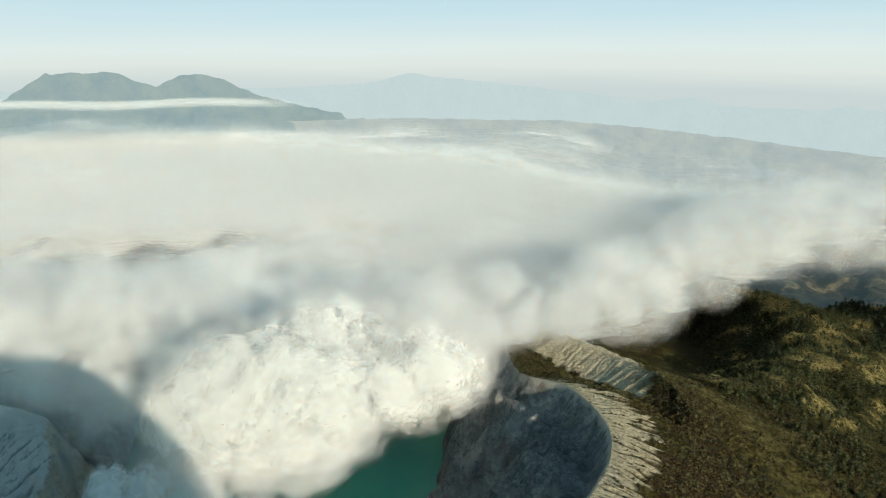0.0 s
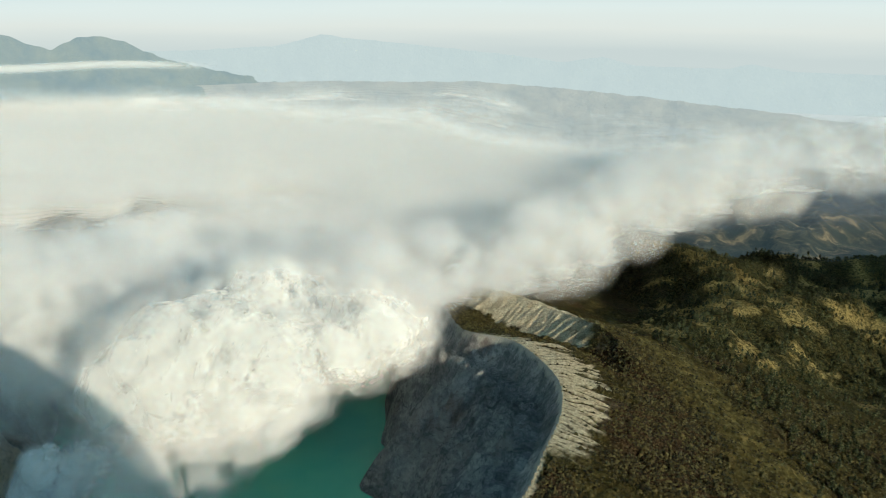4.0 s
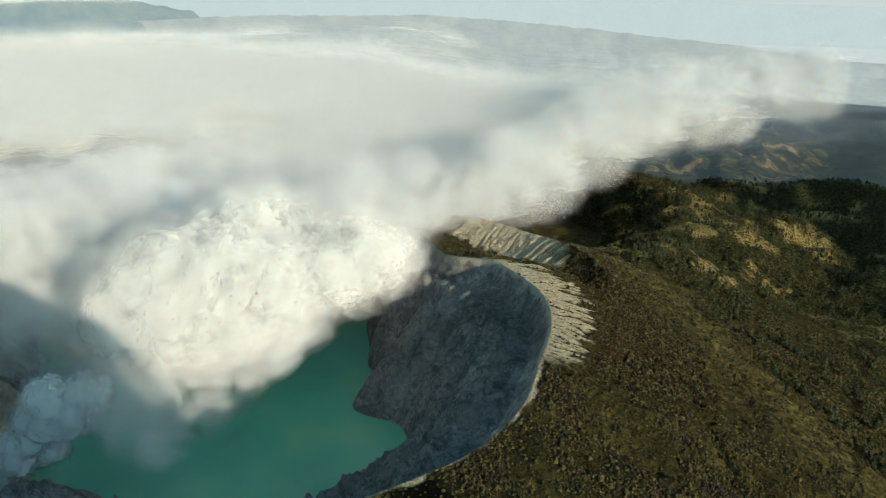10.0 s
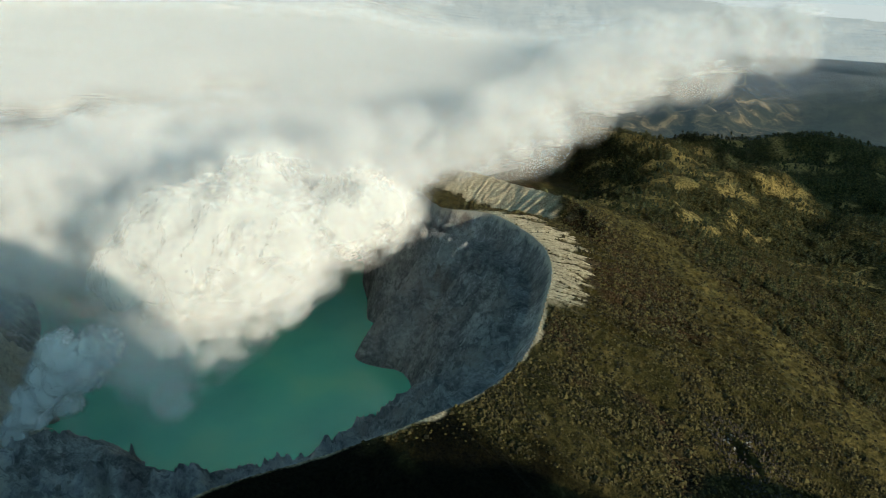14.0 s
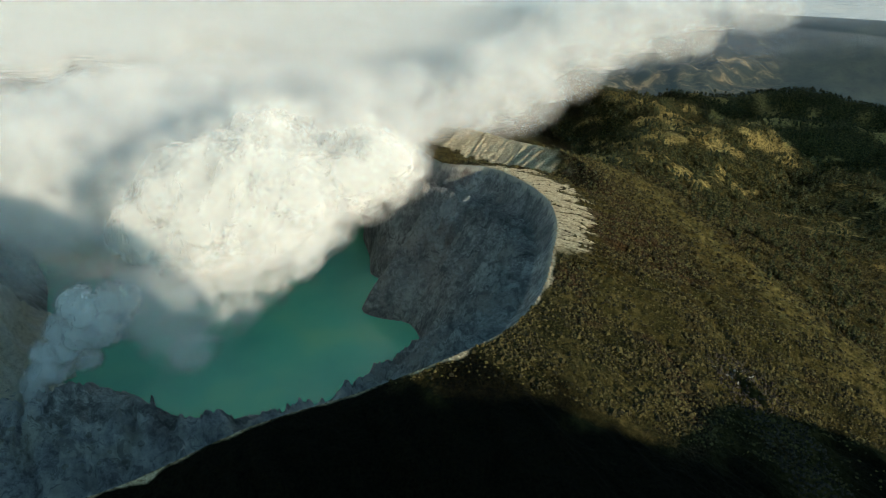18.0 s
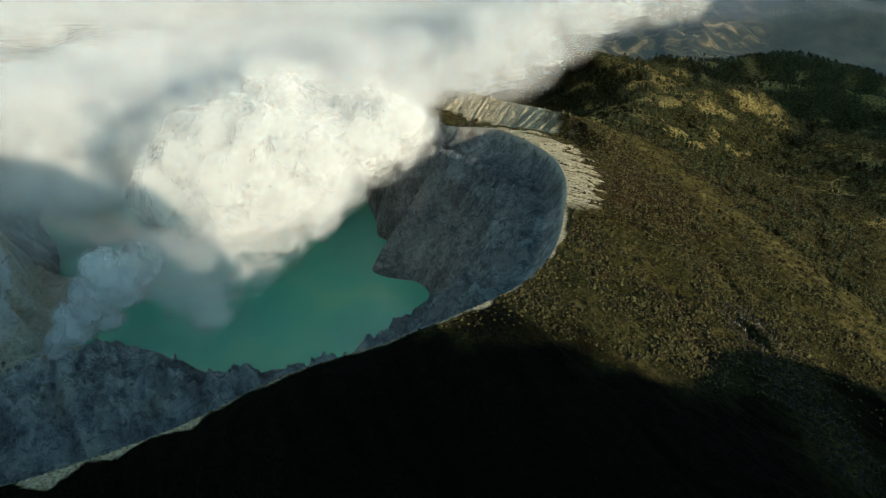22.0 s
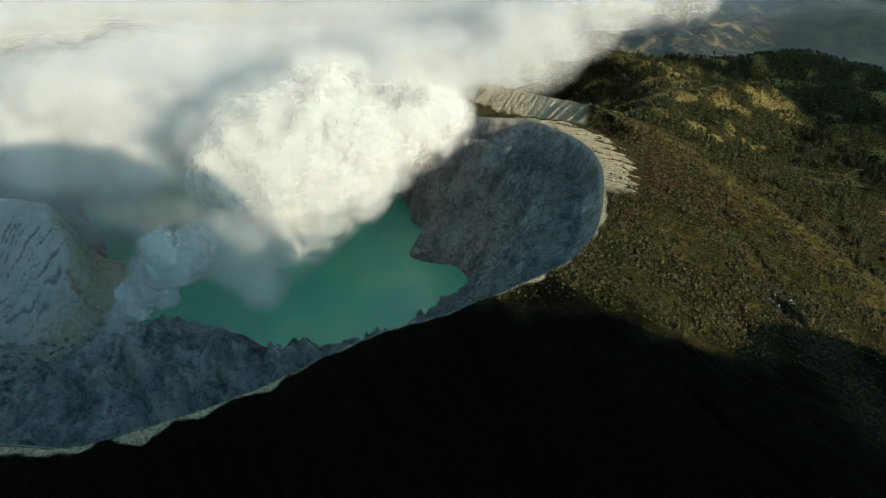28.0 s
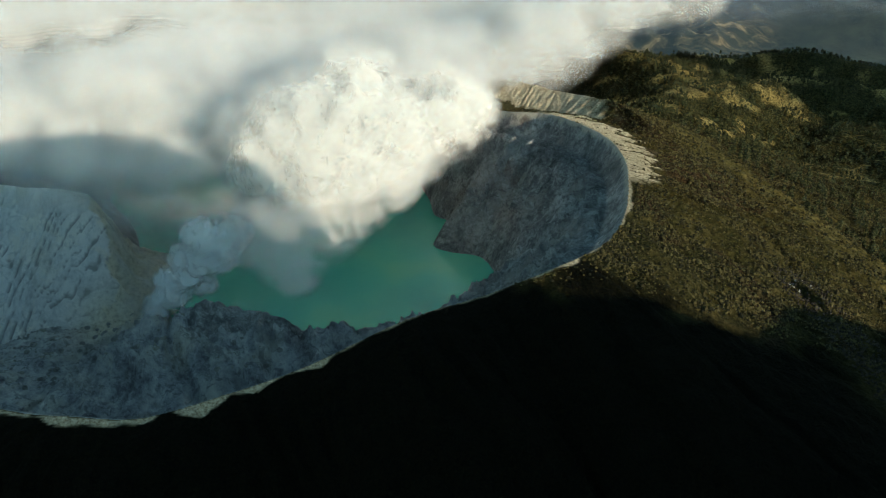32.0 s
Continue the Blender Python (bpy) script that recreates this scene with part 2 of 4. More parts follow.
def smooth_line(line, closed=False, n=3):
    """Catmull-Rom through the corners of a polyline."""
    p = np.array(line, float)
    k = len(p)
    out = []
    for i in range(k if closed else k - 1):
        a, b, c, d = (p[(i + j) % k] if closed else p[min(max(i + j, 0), k - 1)] for j in (-1, 0, 1, 2))
        for s in np.arange(n) / n:
            out.append(0.5 * (2 * b + (c - a) * s + (2 * a - 5 * b + 4 * c - d) * s ** 2 + (3 * b - a - 3 * c + d) * s ** 3))
    if not closed:
        out.append(p[-1])
    return np.array(out)


# ---- plan of the volcano: lake level is z = 0 ----
RIM = smooth_line([
    (-430, 596, 166), (-352, 587, 163), (-288, 588, 160), (-216, 627, 158), (-140, 663, 166), (-39, 698, 200),
    (50, 752, 198), (146, 791, 218), (205, 870, 204), (246, 962, 198), (266, 1043, 214), (281, 1150, 208),
    (272, 1250, 205), (225, 1345, 203), (183, 1397, 198), (110, 1440, 190), (62, 1560, 178), (10, 1690, 168),
    (-150, 1900, 190), (-450, 2000, 200), (-760, 1850, 210), (-920, 1500, 230), (-900, 1100, 235), (-760, 800, 215), (-590, 640, 185)], True, 3)
SHORE = smooth_line([
    (-405, 965, 0), (-340, 992, 0), (-263, 985, 0), (-222, 938, 0), (-150, 925, 0), (-50, 950, 0), (40, 1040, 0),
    (86, 1132, 0), (66, 1207, 0), (18, 1224, 0), (-18, 1256, 0), (12, 1345, 0), (-16, 1380, 0), (-26, 1450, 0), (-48, 1530, 0),
    (-70, 1650, 0), (-200, 1800, 0), (-450, 1850, 0), (-650, 1700, 0), (-690, 1500, 0), (-610, 1370, 0), (-574, 1313, 0),
    (-528, 1220, 0), (-470, 1140, 0), (-436, 1050, 0)], True, 3)
OUTER_RIDGE = smooth_line([(-60, 1800, 170), (57, 1690, 168), (132, 1658, 190), (249, 1586, 182), (337, 1493, 190), (385, 1400, 176)])
SPUR = smooth_line([(-840, 1110, 225), (-671, 1100, 184), (-585, 1108, 172), (-535, 1110, 158), (-500, 1122, 136), (-462, 1142, 100)])
TURF = smooth_line([(400, 1560, 0), (470, 1500, 0), (556, 1290, 0), (610, 1130, 0), (668, 1000, 0), (720, 890, 0)])
OUTCROP = smooth_line([(455, 905, 128), (480, 876, 124), (505, 800, 88), (520, 700, 40)])
RIDGES = [
    smooth_line([(480, 1760, 80), (600, 1980, 48), (690, 2130, 34), (690, 2330, 24), (674, 2548, 14), (560, 2800, -20)]),
    smooth_line([(690, 2130, 30), (860, 2260, 8), (1041, 2394, -14), (1260, 2440, -38), (1600, 2300, -100)]),
    smooth_line([(700, 2560, 0), (908, 2681, -42), (1000, 2800, -60)]),
    smooth_line([(950, 3060, -100), (1082, 2900, -76), (1287, 2832, -34), (1450, 2740, -52), (1580, 2620, -70), (1780, 2450, -110)])]


RAVINES = [
    (smooth_line([(450, 1120, 0), (460, 1079, 0), (462, 1021, 0), (470, 975, 0), (486, 920, 0)]), 6.0),
    (smooth_line([(392, 925, 0), (390, 894, 0), (391, 862, 0), (398, 815, 0)]), 6.0),
    (smooth_line([(505, 1420, 0), (548, 1346, 0), (591, 1261, 0), (610, 1215, 0), (640, 1120, 0)]), 7.0),
    (smooth_line([(300, 905, 0), (318, 860, 0), (330, 810, 0)]), 4.0)]


def neighbour_peak(x, y):
    """The unseen flank of the next mountain, towards the morning sun, shaped so that its shadow lies over the near
    slope.
    """
    q, n = 0.75 * x - 0.661 * y, 0.661 * x + 0.75 * y
    # crest from n = 2230 on: an unseen ridge, added to shade the forest valley
    crest = np.interp(n, [-600, 200, 520, 600, 632, 695, 730, 760, 791, 883, 930, 955, 975, 1000, 1060, 1150, 1500, 2230, 2400, 2520, 2700, 3250, 3450], [700, 700, 660, 560, 437, 425, 400, 357, 340, 324, 316, 304, 288, 272, 205, 0, -100, -100, 330, 350, 375, 370, -60])
    return crest - 0.9 * np.abs(q - 600) * np.where(q < 600, 1.0, 0.5)


def terrain(x, y):
    """Height and surface masks of the whole ground."""
    d, rz, rs = along(x, y, RIM, True)
    wob = fbm(x, y, 60, 4, seed=3) * 5
    ins = inside(x, y, RIM)
    ds, _, _ = along(x, y, SHORE, True)
    wet = inside(x, y, SHORE)
    # crater inside
    s = np.clip(ds / (ds + d + 1e-6), 0, 1)
    near = sstep(920 - y + 0.25 * (x + 150), 0, 160) * sstep(150 - x, 0, 120)
    near = np.maximum(near, sstep(-400 - x, 0, 90) * sstep(1135 - y, 0, 60) * sstep(s, 1.0, 0.96))
    g = np.interp(s, [0, 0.06, 0.5, 0.86, 0.985, 1], [0, 0.09, 0.50, 0.76, 0.985, 1]) * (1 - near) + np.interp(s, [0, 0.1, 0.55, 0.8, 0.98, 1], [0, 0.05, 0.12, 0.32, 0.97, 1]) * near
    ribs = fbm(rs + 14 * gnoise(x / 50, y / 50, 4), s * 45, 40, 4, 0.5, 11, True)
    crag = fbm(x, y, 80, 6, 0.64, 21, True) * 17 + ribs * 20
    crag = np.where(s > 0.7, np.minimum(crag, 22 * np.clip((0.93 - s) / 0.23, -0.35, 1)), crag)
    crag = crag + fbm(x, y, 24, 4, 0.62, 22, True) * 7 * (1 - near)
    inner = rz * g + 1.2 * crag * np.clip(s * 4, 0, 1) * np.clip((1 - s) * 5, 0, 1) * (1 - 0.55 * near)
    mound = np.exp(-(((x + 270) / 110) ** 2 + ((y - 890) / 75) ** 2)) * 24
    inner = inner + mound * np.clip(ds / 25, 0, 1) + np.where(near > 0.3, (fbm(x, y, 60, 5, 0.66, 31, True) * 17 + fbm(x, y, 16, 3, 0.6, 36, True) * 3.5) * (0.3 + 0.7 * sstep(x, -470, -390)) * np.clip(ds / 15, 0, 1) * (d > 25), 0)
    inner = np.where(wet, -np.clip(ds * 0.6, 0, 30) - 0.5, np.maximum(inner, 0.4))
    # spur of grey ash that comes down from the far side of the works
    dp, pz, ps = along(x, y, SPUR)
    face = np.where(y < 1112, 0.55 + 0.15 * sstep(x, -620, -530), 1.5)
    gul = vee(ps * (1 + 0.0012 * dp) + 12 * gnoise(x / 50, y / 50, 5), 10.0, dp) + fbm(x, y, 20, 3, 0.5, 41) * 0.25
    spur = pz - face * dp + 10 * np.exp(-dp / 30) - 10 + gul * np.clip(dp / 25, 0, 1) * 7.0 + crag * 0.10
    foot = np.interp(y, [900, 940, 980, 1060, 1123, 1150], [-478, -456, -438, -442, -460, -476]) + 16 * gnoise(y / 30, x / 60, 42) + 9 * gnoise(y / 11, x / 30, 43)
    drop = np.maximum(2.3 * (foot - 24 - x), 0.62 * (foot + 14 - x)) + fbm(y, x * 0.4, 26, 4, 0.6, 44, True) * 11 + fbm(x, y, 12, 3, 0.6, 45, True) * 3
    end = drop < spur
    spur = np.minimum(spur, drop)
    is_spur = ins & (spur > inner) & ~(wet & (spur < 0))
    inner = np.where(ins, np.maximum(inner, np.where(wet & (spur < 0), -30, spur)), inner)
    # outer flank
    grad = 0.37 + 0.14 * sstep(700 - y, 0, 300) * sstep(500 - x, 0, 300)
    rill = fbm(rs + 14 * gnoise(x / 70, y / 70, 6), d * 0.10, 30, 4, 0.55, 51, True)
    beyond = x - np.interp(y, TURF[::-1, 1], TURF[::-1, 0])
    flank = rz - grad * d - 0.27 * np.clip(beyond - 20, 0, 170) * sstep(y, 850, 1000) * sstep(1560 - y, 0, 120) - np.exp(-d / 40) * 4 + 4 + rill * np.clip(d / 60, 0, 1) * 8.0
    do, oz, os_ = along(x, y, OUTER_RIDGE)
    rill2 = fbm(os_ + 8 * gnoise(x / 40, y / 40, 8), do * 0.10, 17, 3, 0.5, 61, True)
    ridge = oz - 0.42 * do + 3 * np.exp(-do / 12) - 3 + rill2 * np.clip(do / 20, 0, 1) * 1.5 + vee(os_ + 7 * gnoise(x / 40, y / 40, 8), 12.0, do) * 3.4 * np.clip(do / 14, 0, 1)
    outer = np.maximum(flank, ridge)
    strip = (~ins) * sstep(y + wob, 1030, 1062) * sstep(1450 - y, 0, 60) * sstep(np.interp(y, [1030, 1120, 1200, 1300, 1450], [46, 54, 64, 86, 90]) - d + 34 * gnoise(rs / 9, d / 80, 9), 0, 12) * (x > 120)
    beds = vee(rs + 9 * gnoise(x / 34, y / 34, 7) + 0.15 * d, 10.5, d)
    outer = outer + strip * beds * 5.6 * np.clip(d / 16, 0, 1)
    dc, cz, _ = along(x, y, OUTCROP)
    knoll = cz - np.where(0.8 * (x - 480) + 0.3 * (y - 876) < 0, 1.3, 0.55) * dc + fbm(x, y, 30, 4, 0.6, 81, True) * 5
    outer = np.maximum(outer, knoll)
    # forest country beyond
    plain = -75 - 0.11 * np.clip(y - 2150, 0, 1300) - 0.035 * np.clip(x - 1000, 0, 3000) + fbm(x, y, 420, 5, 0.5, 91) * 45
    for i, line in enumerate(RIDGES):
        dr, z, s2 = along(x, y, line)
        sp = fbm(x, y, 150, 5, 0.5, 95 + i, True)
        plain = np.maximum(plain, z - (0.42 + 0.16 * (i == 3)) * dr + sp * np.clip(dr / 50, 0, 1) * 34 + 6 * np.exp(-dr / 30) - 6)
    h = np.where(ins, inner, np.maximum(outer + 0 * x, plain))
    mix = sstep(outer - plain, -40, 40)
    h = np.where(ins, h, h + 10 * np.exp(-((outer - plain) / 25) ** 2) - 0)
    h = np.where(ins, h, h + (fbm(x, y, 24, 4, 0.6, 99) * 2.4 * (1 - strip)) * np.clip(d / 20, 0, 1))
    h = np.where(ins, h, h + 8 * np.exp(-((x - 404) / 24) ** 2) * np.exp(-np.clip(1008 - y, 0, 200) / 28) * sstep(1014 - y, 0, 7))
    for line, deep in RAVINES:
        dv, _, sv = along(x, y, line)
        h = np.where(ins, h, h - deep * np.exp(-(dv / 8) ** 2) * (0.7 + gnoise(sv / 18, 0 * sv, 46)))
    # fields with old cinder cones, then the caldera floor
    dist = np.hypot(x - 150, y - 150)
    farness = sstep(dist, 3000, 3700)
    field = np.zeros_like(x)
    low = -300 + fbm(x, y, 300, 5, 0.5, 101) * 26
    for cx, cy, cr, ch in ((1120, 4060, 170, 42), (1330, 4080, 150, 46), (960, 4080, 140, 30), (1480, 4180, 150, 30), (1240, 3860, 140, 26), (800, 4050, 130, 26)):
        rr = np.hypot((x - cx), (y - cy) * 0.8) / cr
        low = low + ch * (np.exp(-(rr * 1.6 - 0.75) ** 2 * 5) * 1.0 + np.exp(-rr * rr * 1.5) * 0.5)
        field = np.maximum(field, sstep(1.9 - rr, 0, 0.5))
    h = np.where(ins, h, h * (1 - farness) + low * farness)
    rise = sstep(dist, 4150, 4750)
    h = h + rise * 260
    peak = neighbour_peak(x, y)
    h = np.where(ins, h, np.maximum(h, np.where((x > 250) & (y < 0.95 * x + 250), peak + fbm(x, y, 90, 4, 0.5, 111) * 8, -999)))
    bush = (~ins) * np.clip(sstep(fbm(x, y, 120, 4, 0.5, 121) + 0.9 * np.exp(-((x - 350) ** 2 + (y - 1180) ** 2) / 160 ** 2) + 1.2 * np.exp(-((x - 330) ** 2 + (y - 1420) ** 2) / 60 ** 2) + 1.0 * np.exp(-((x - 200) ** 2 + (y - 1490) ** 2) / 70 ** 2), 0.25, 0.75), 0, 1)
    forest = (~ins) * sstep(plain - outer, -30, 30) * (1 - farness)
    glade = fbm(x, y, 120, 4, 0.6, 301) + 0.55 * np.exp(-(np.minimum(along(x, y, RIDGES[0])[0], along(x, y, RIDGES[1])[0]) / 70) ** 2) - 0.25
    pale = ins * sum(k * np.exp(-(((x - px) / pr) ** 2 + ((y - py) / pr) ** 2)) for px, py, pr, k in ((120, 1343, 34, 1.0), (78, 1312, 26, 0.7), (20, 1420, 40, 0.6), (60, 1250, 30, 0.4))) * sstep(fbm(x, y, 34, 5, 0.65, 161), -0.35, 0.35)
    rust = ins * sum(np.exp(-(((x - px) / pr) ** 2 + ((y - py) / pr) ** 2)) for px, py, pr in ((111, 1285, 26), (155, 1405, 18), (-560, 1180, 40), (30, 1330, 24))) * sstep(fbm(x, y, 28, 4, 0.6, 171), -0.3, 0.4)
    # where the right-hand wall gets its shade painted on
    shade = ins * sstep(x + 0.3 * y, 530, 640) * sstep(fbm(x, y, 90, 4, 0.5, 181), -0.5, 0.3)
    edge = sstep(5.5 + 5 * gnoise(rs / 9, d / 9, 13) - d, 0, 3)
    crest = (~ins) * sstep((4.0 + 9.0 * sstep(-90 - x, 0, 60)) * (0.65 + 1.6 * gnoise(rs / 30, d / 20, 14)) + 4 * np.exp(-((x - 146) ** 2 + (y - 791) ** 2) / 500) + 5 * np.exp(-((x - 255) ** 2 + (y - 990) ** 2) / 1600) - d, 0, 3)
    ridge_ash = (~ins) * sstep(ridge - flank, -2, 6) * sstep(330 - x + 40 * gnoise(x / 25, y / 25, 15), 0, 50) * sstep(75 - do + 30 * gnoise(os_ / 20, do / 40, 16), 0, 18)
    # ash left out of the gully beds, to draw their shade as dark lines
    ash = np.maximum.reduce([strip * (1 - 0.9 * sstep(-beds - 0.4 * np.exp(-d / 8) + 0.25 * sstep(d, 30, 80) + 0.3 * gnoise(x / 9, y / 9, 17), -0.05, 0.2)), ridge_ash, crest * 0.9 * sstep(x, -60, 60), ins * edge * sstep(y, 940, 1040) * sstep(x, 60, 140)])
    sulphur = ins * np.maximum(np.exp(-(((x + 470) / 55) ** 2 + ((y - 945) / 55) ** 2)) * 1.1, sstep(fbm(x, y, 90, 4, 0.5, 131), 0.25, 0.8) * 0.25 * (x < -150))
    sulphur = np.maximum(sulphur, is_spur * end * (0.62 + 0.7 * gnoise(x / 24, y / 24, 25) + 0.3 * sstep(y, 1080, 980)))
    tf, _, _ = along(x, y, TURF)
    # beds and wall creases darkened as painted shade; the floor mound is dark rock
    bed_shade_rock = np.where(is_spur, sstep(-gul + 0.25 * gnoise(x / 30, y / 30, 47), 0.16, 0.36) * sstep(dp, 8, 30) * ~end, np.where(near > 0.3, np.clip(0.15 + mound / 26, 0, 1) * sstep(fbm(x, y, 34, 5, 0.65, 151), -0.1, 0.5), sstep(-ribs, 0.0, 0.5) * 0.8)) * ins
    zone = np.where(~ins, np.where(dist > 3420, 4, 0), np.where(is_spur, 2, np.where((near > 0.35) | ((x < -330) & (y < 1100)), 3, 1)))
    return h, dict(trail=crest * sstep(60 - x, 0, 120), glade=(~ins) * sstep(glade, 0.0, 0.34), pale=np.clip(pale, 0, 1), rust=np.clip(rust, 0, 1), wall_shade=shade, bush=bush, forest=forest, ash=np.clip(ash, 0, 1), field=field * farness, sulphur=np.clip(sulphur, 0, 1), turf=(~ins) * (1 - forest) * np.exp(-((tf + 40 * gnoise(x / 40, y / 40, 24)) / 60) ** 2) * 0.85, bed_shade_rock=bed_shade_rock, shaded_scrub=(~ins) * sstep(835 - y - 0.12 * x + 110 * sstep(x, 380, 480) + 60 * fbm(x, y, 90, 3, 0.5, 141), 0, 70) * (1 - crest) * (1 - np.exp(-(dc / 45) ** 2)), run=np.where(is_spur, ps, rs), fall=np.where(is_spur, dp, np.where(ins, s * 200, d))), zone


def vee(u, step, d):
    """Sharp gullies at about that step, uneven in depth; 0.5 on the ribs, -0.5 in the beds."""
    u = u + step * 0.9 * gnoise(u / (step * 2.6), d / 140, 18)
    t = np.abs(u / step - np.floor(u / step) - 0.5) * 2
    return (t ** 0.8 - 0.5) * (0.75 + 0.9 * gnoise(u / (step * 1.7), d / 90, 19))


def spaced(lo, hi, core_lo, core_hi, step, grow, most):
    mid = np.arange(core_lo, core_hi + step, step)
    up, s, v = [], step, mid[-1]
    while v < hi:
        s = min(s * grow, most)
        v += s
        up.append(v)
    down, s, v = [], step, mid[0]
    while v > lo:
        s = min(s * grow, most)
        v -= s
        down.append(v)
    return np.array(down[::-1] + list(mid) + up)


def sheet_mesh(name, xs, ys, height, masks, keep=None, material=None):
    """A mesh over a grid of places; keep picks the cells."""
    nx, ny = len(xs), len(ys)
    gx, gy = np.meshgrid(xs, ys)
    verts = np.stack([gx.ravel(), gy.ravel(), height.ravel()], 1)
    i = np.arange((nx - 1) * (ny - 1))
    a = (i // (nx - 1)) * nx + i % (nx - 1)
    quads = np.stack([a, a + 1, a + nx + 1, a + nx], 1)
    if keep is not None:
        quads = quads[keep.ravel()]
    return array_mesh(name, verts, quads, masks, material)


def array_mesh(name, verts, faces, masks=None, material=None, smooth=True):
    used = np.unique(faces)
    remap = np.zeros(len(verts), np.int64)
    remap[used] = np.arange(len(used))
    faces = remap[faces]
    verts = verts[used]
    me = bpy.data.meshes.new(name)
    k = faces.shape[1]
    me.vertices.add(len(verts))
    me.vertices.foreach_set("co", verts.astype(np.float32).ravel())
    me.loops.add(faces.size)
    me.loops.foreach_set("vertex_index", faces.astype(np.int32).ravel())
    me.polygons.add(len(faces))
    me.polygons.foreach_set("loop_start", np.arange(0, faces.size, k, dtype=np.int32))
    me.polygons.foreach_set("use_smooth", np.full(len(faces), smooth))
    for key, val in (masks or {}).items():
        at = me.attributes.new(key, "FLOAT", "POINT")
        at.data.foreach_set("value", val.ravel()[used].astype(np.float32))
    me.update(calc_edges=True)
    if material:
        me.materials.append(material)
    return me


GRID_X = spaced(-4700, 4700, -690, 640, 2.4, 1.05, 70)
GRID_Y = spaced(-1500, 4850, 580, 1710, 2.4, 1.04, 60)
gx, gy = np.meshgrid(GRID_X, GRID_Y)
HEIGHT, MASKS, ZONE = terrain(gx, gy)
cell = ZONE[:-1, :-1]
WHERE = {
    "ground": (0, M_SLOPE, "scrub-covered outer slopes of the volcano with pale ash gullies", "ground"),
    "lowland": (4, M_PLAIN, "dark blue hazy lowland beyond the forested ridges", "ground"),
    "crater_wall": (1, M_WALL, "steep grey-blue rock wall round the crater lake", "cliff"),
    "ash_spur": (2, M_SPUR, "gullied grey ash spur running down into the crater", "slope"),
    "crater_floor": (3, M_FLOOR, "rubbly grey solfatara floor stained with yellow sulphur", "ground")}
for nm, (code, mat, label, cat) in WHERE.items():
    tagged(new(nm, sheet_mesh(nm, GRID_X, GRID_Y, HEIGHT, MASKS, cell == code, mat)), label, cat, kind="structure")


def ground_at(x, y):
    h, _, _ = terrain(np.array(x, float), np.array(y, float))
    return h


lake_x, lake_y = np.linspace(-760, 130, 60), np.linspace(880, 1900, 60)
lx, ly = np.meshgrid(lake_x, lake_y)
tagged(new("lake_water", sheet_mesh("lake_water", lake_x, lake_y, np.zeros_like(lx), {}, None, M_LAKE)), "opaque turquoise acid lake filling the crater", "lake", kind="structure")


# ---- distance: mountains beyond the cloud ----
EYE0 = (308.0, 243.0, 684.0)


def far_mountain(name, profile, radius, depth, foot, material, label, rough=6.0, seed=0):
    """A mountain range far off. profile: heading and tilt (degrees) of its skyline."""
    head = np.radians(np.linspace(profile[0][0], profile[-1][0], 260))
    dip = np.interp(np.degrees(head), [p[0] for p in profile], [p[1] for p in profile])
    rows = 36
    u = np.linspace(0, 1, rows)
    hh, uu = np.meshgrid(head, u)
    top = EYE0[2] - radius * np.tan(np.radians(dip))[None, :]
    top = top + fbm(hh * radius, uu * 0 + seed, 60, 4, 0.5, seed) * rough
    rad = radius - depth * uu
    body = fbm(hh * radius, uu * depth * 0.25, 160, 5, 0.5, seed + 5, True) * 30 * np.sin(np.pi * np.clip(uu, 0, 1)) 
    z = top * (1 - uu ** 0.8) + foot * uu ** 0.8 + body
    verts = np.stack([EYE0[0] + rad * np.sin(hh), EYE0[1] + rad * np.cos(hh), z], 2).reshape(-1, 3)
    n = len(head)
    i = np.arange((n - 1) * (rows - 1))
    a = (i // (n - 1)) * n + i % (n - 1)
    quads = np.stack([a, a + n, a + n + 1, a + 1], 1)
    return tagged(new(name, array_mesh(name, verts, quads, {}, material)), label, "mountain", kind="structure")


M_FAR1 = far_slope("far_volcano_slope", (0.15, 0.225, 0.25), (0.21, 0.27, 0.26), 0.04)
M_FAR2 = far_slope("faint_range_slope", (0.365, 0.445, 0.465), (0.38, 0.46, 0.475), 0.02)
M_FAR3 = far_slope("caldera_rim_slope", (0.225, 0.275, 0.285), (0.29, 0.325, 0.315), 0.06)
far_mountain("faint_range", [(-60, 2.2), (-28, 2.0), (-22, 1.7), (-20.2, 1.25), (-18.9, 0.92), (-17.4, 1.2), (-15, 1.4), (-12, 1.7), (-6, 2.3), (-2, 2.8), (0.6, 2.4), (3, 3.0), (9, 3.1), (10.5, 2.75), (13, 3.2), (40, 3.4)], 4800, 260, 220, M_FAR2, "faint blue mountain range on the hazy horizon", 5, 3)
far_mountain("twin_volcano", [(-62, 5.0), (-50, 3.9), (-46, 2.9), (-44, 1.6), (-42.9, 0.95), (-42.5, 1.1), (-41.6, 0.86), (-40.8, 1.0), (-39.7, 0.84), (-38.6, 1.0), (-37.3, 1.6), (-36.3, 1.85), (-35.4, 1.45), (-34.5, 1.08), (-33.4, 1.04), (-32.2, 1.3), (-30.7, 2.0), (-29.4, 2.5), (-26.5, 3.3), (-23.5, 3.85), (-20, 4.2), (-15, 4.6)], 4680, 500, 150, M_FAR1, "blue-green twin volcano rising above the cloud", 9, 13)
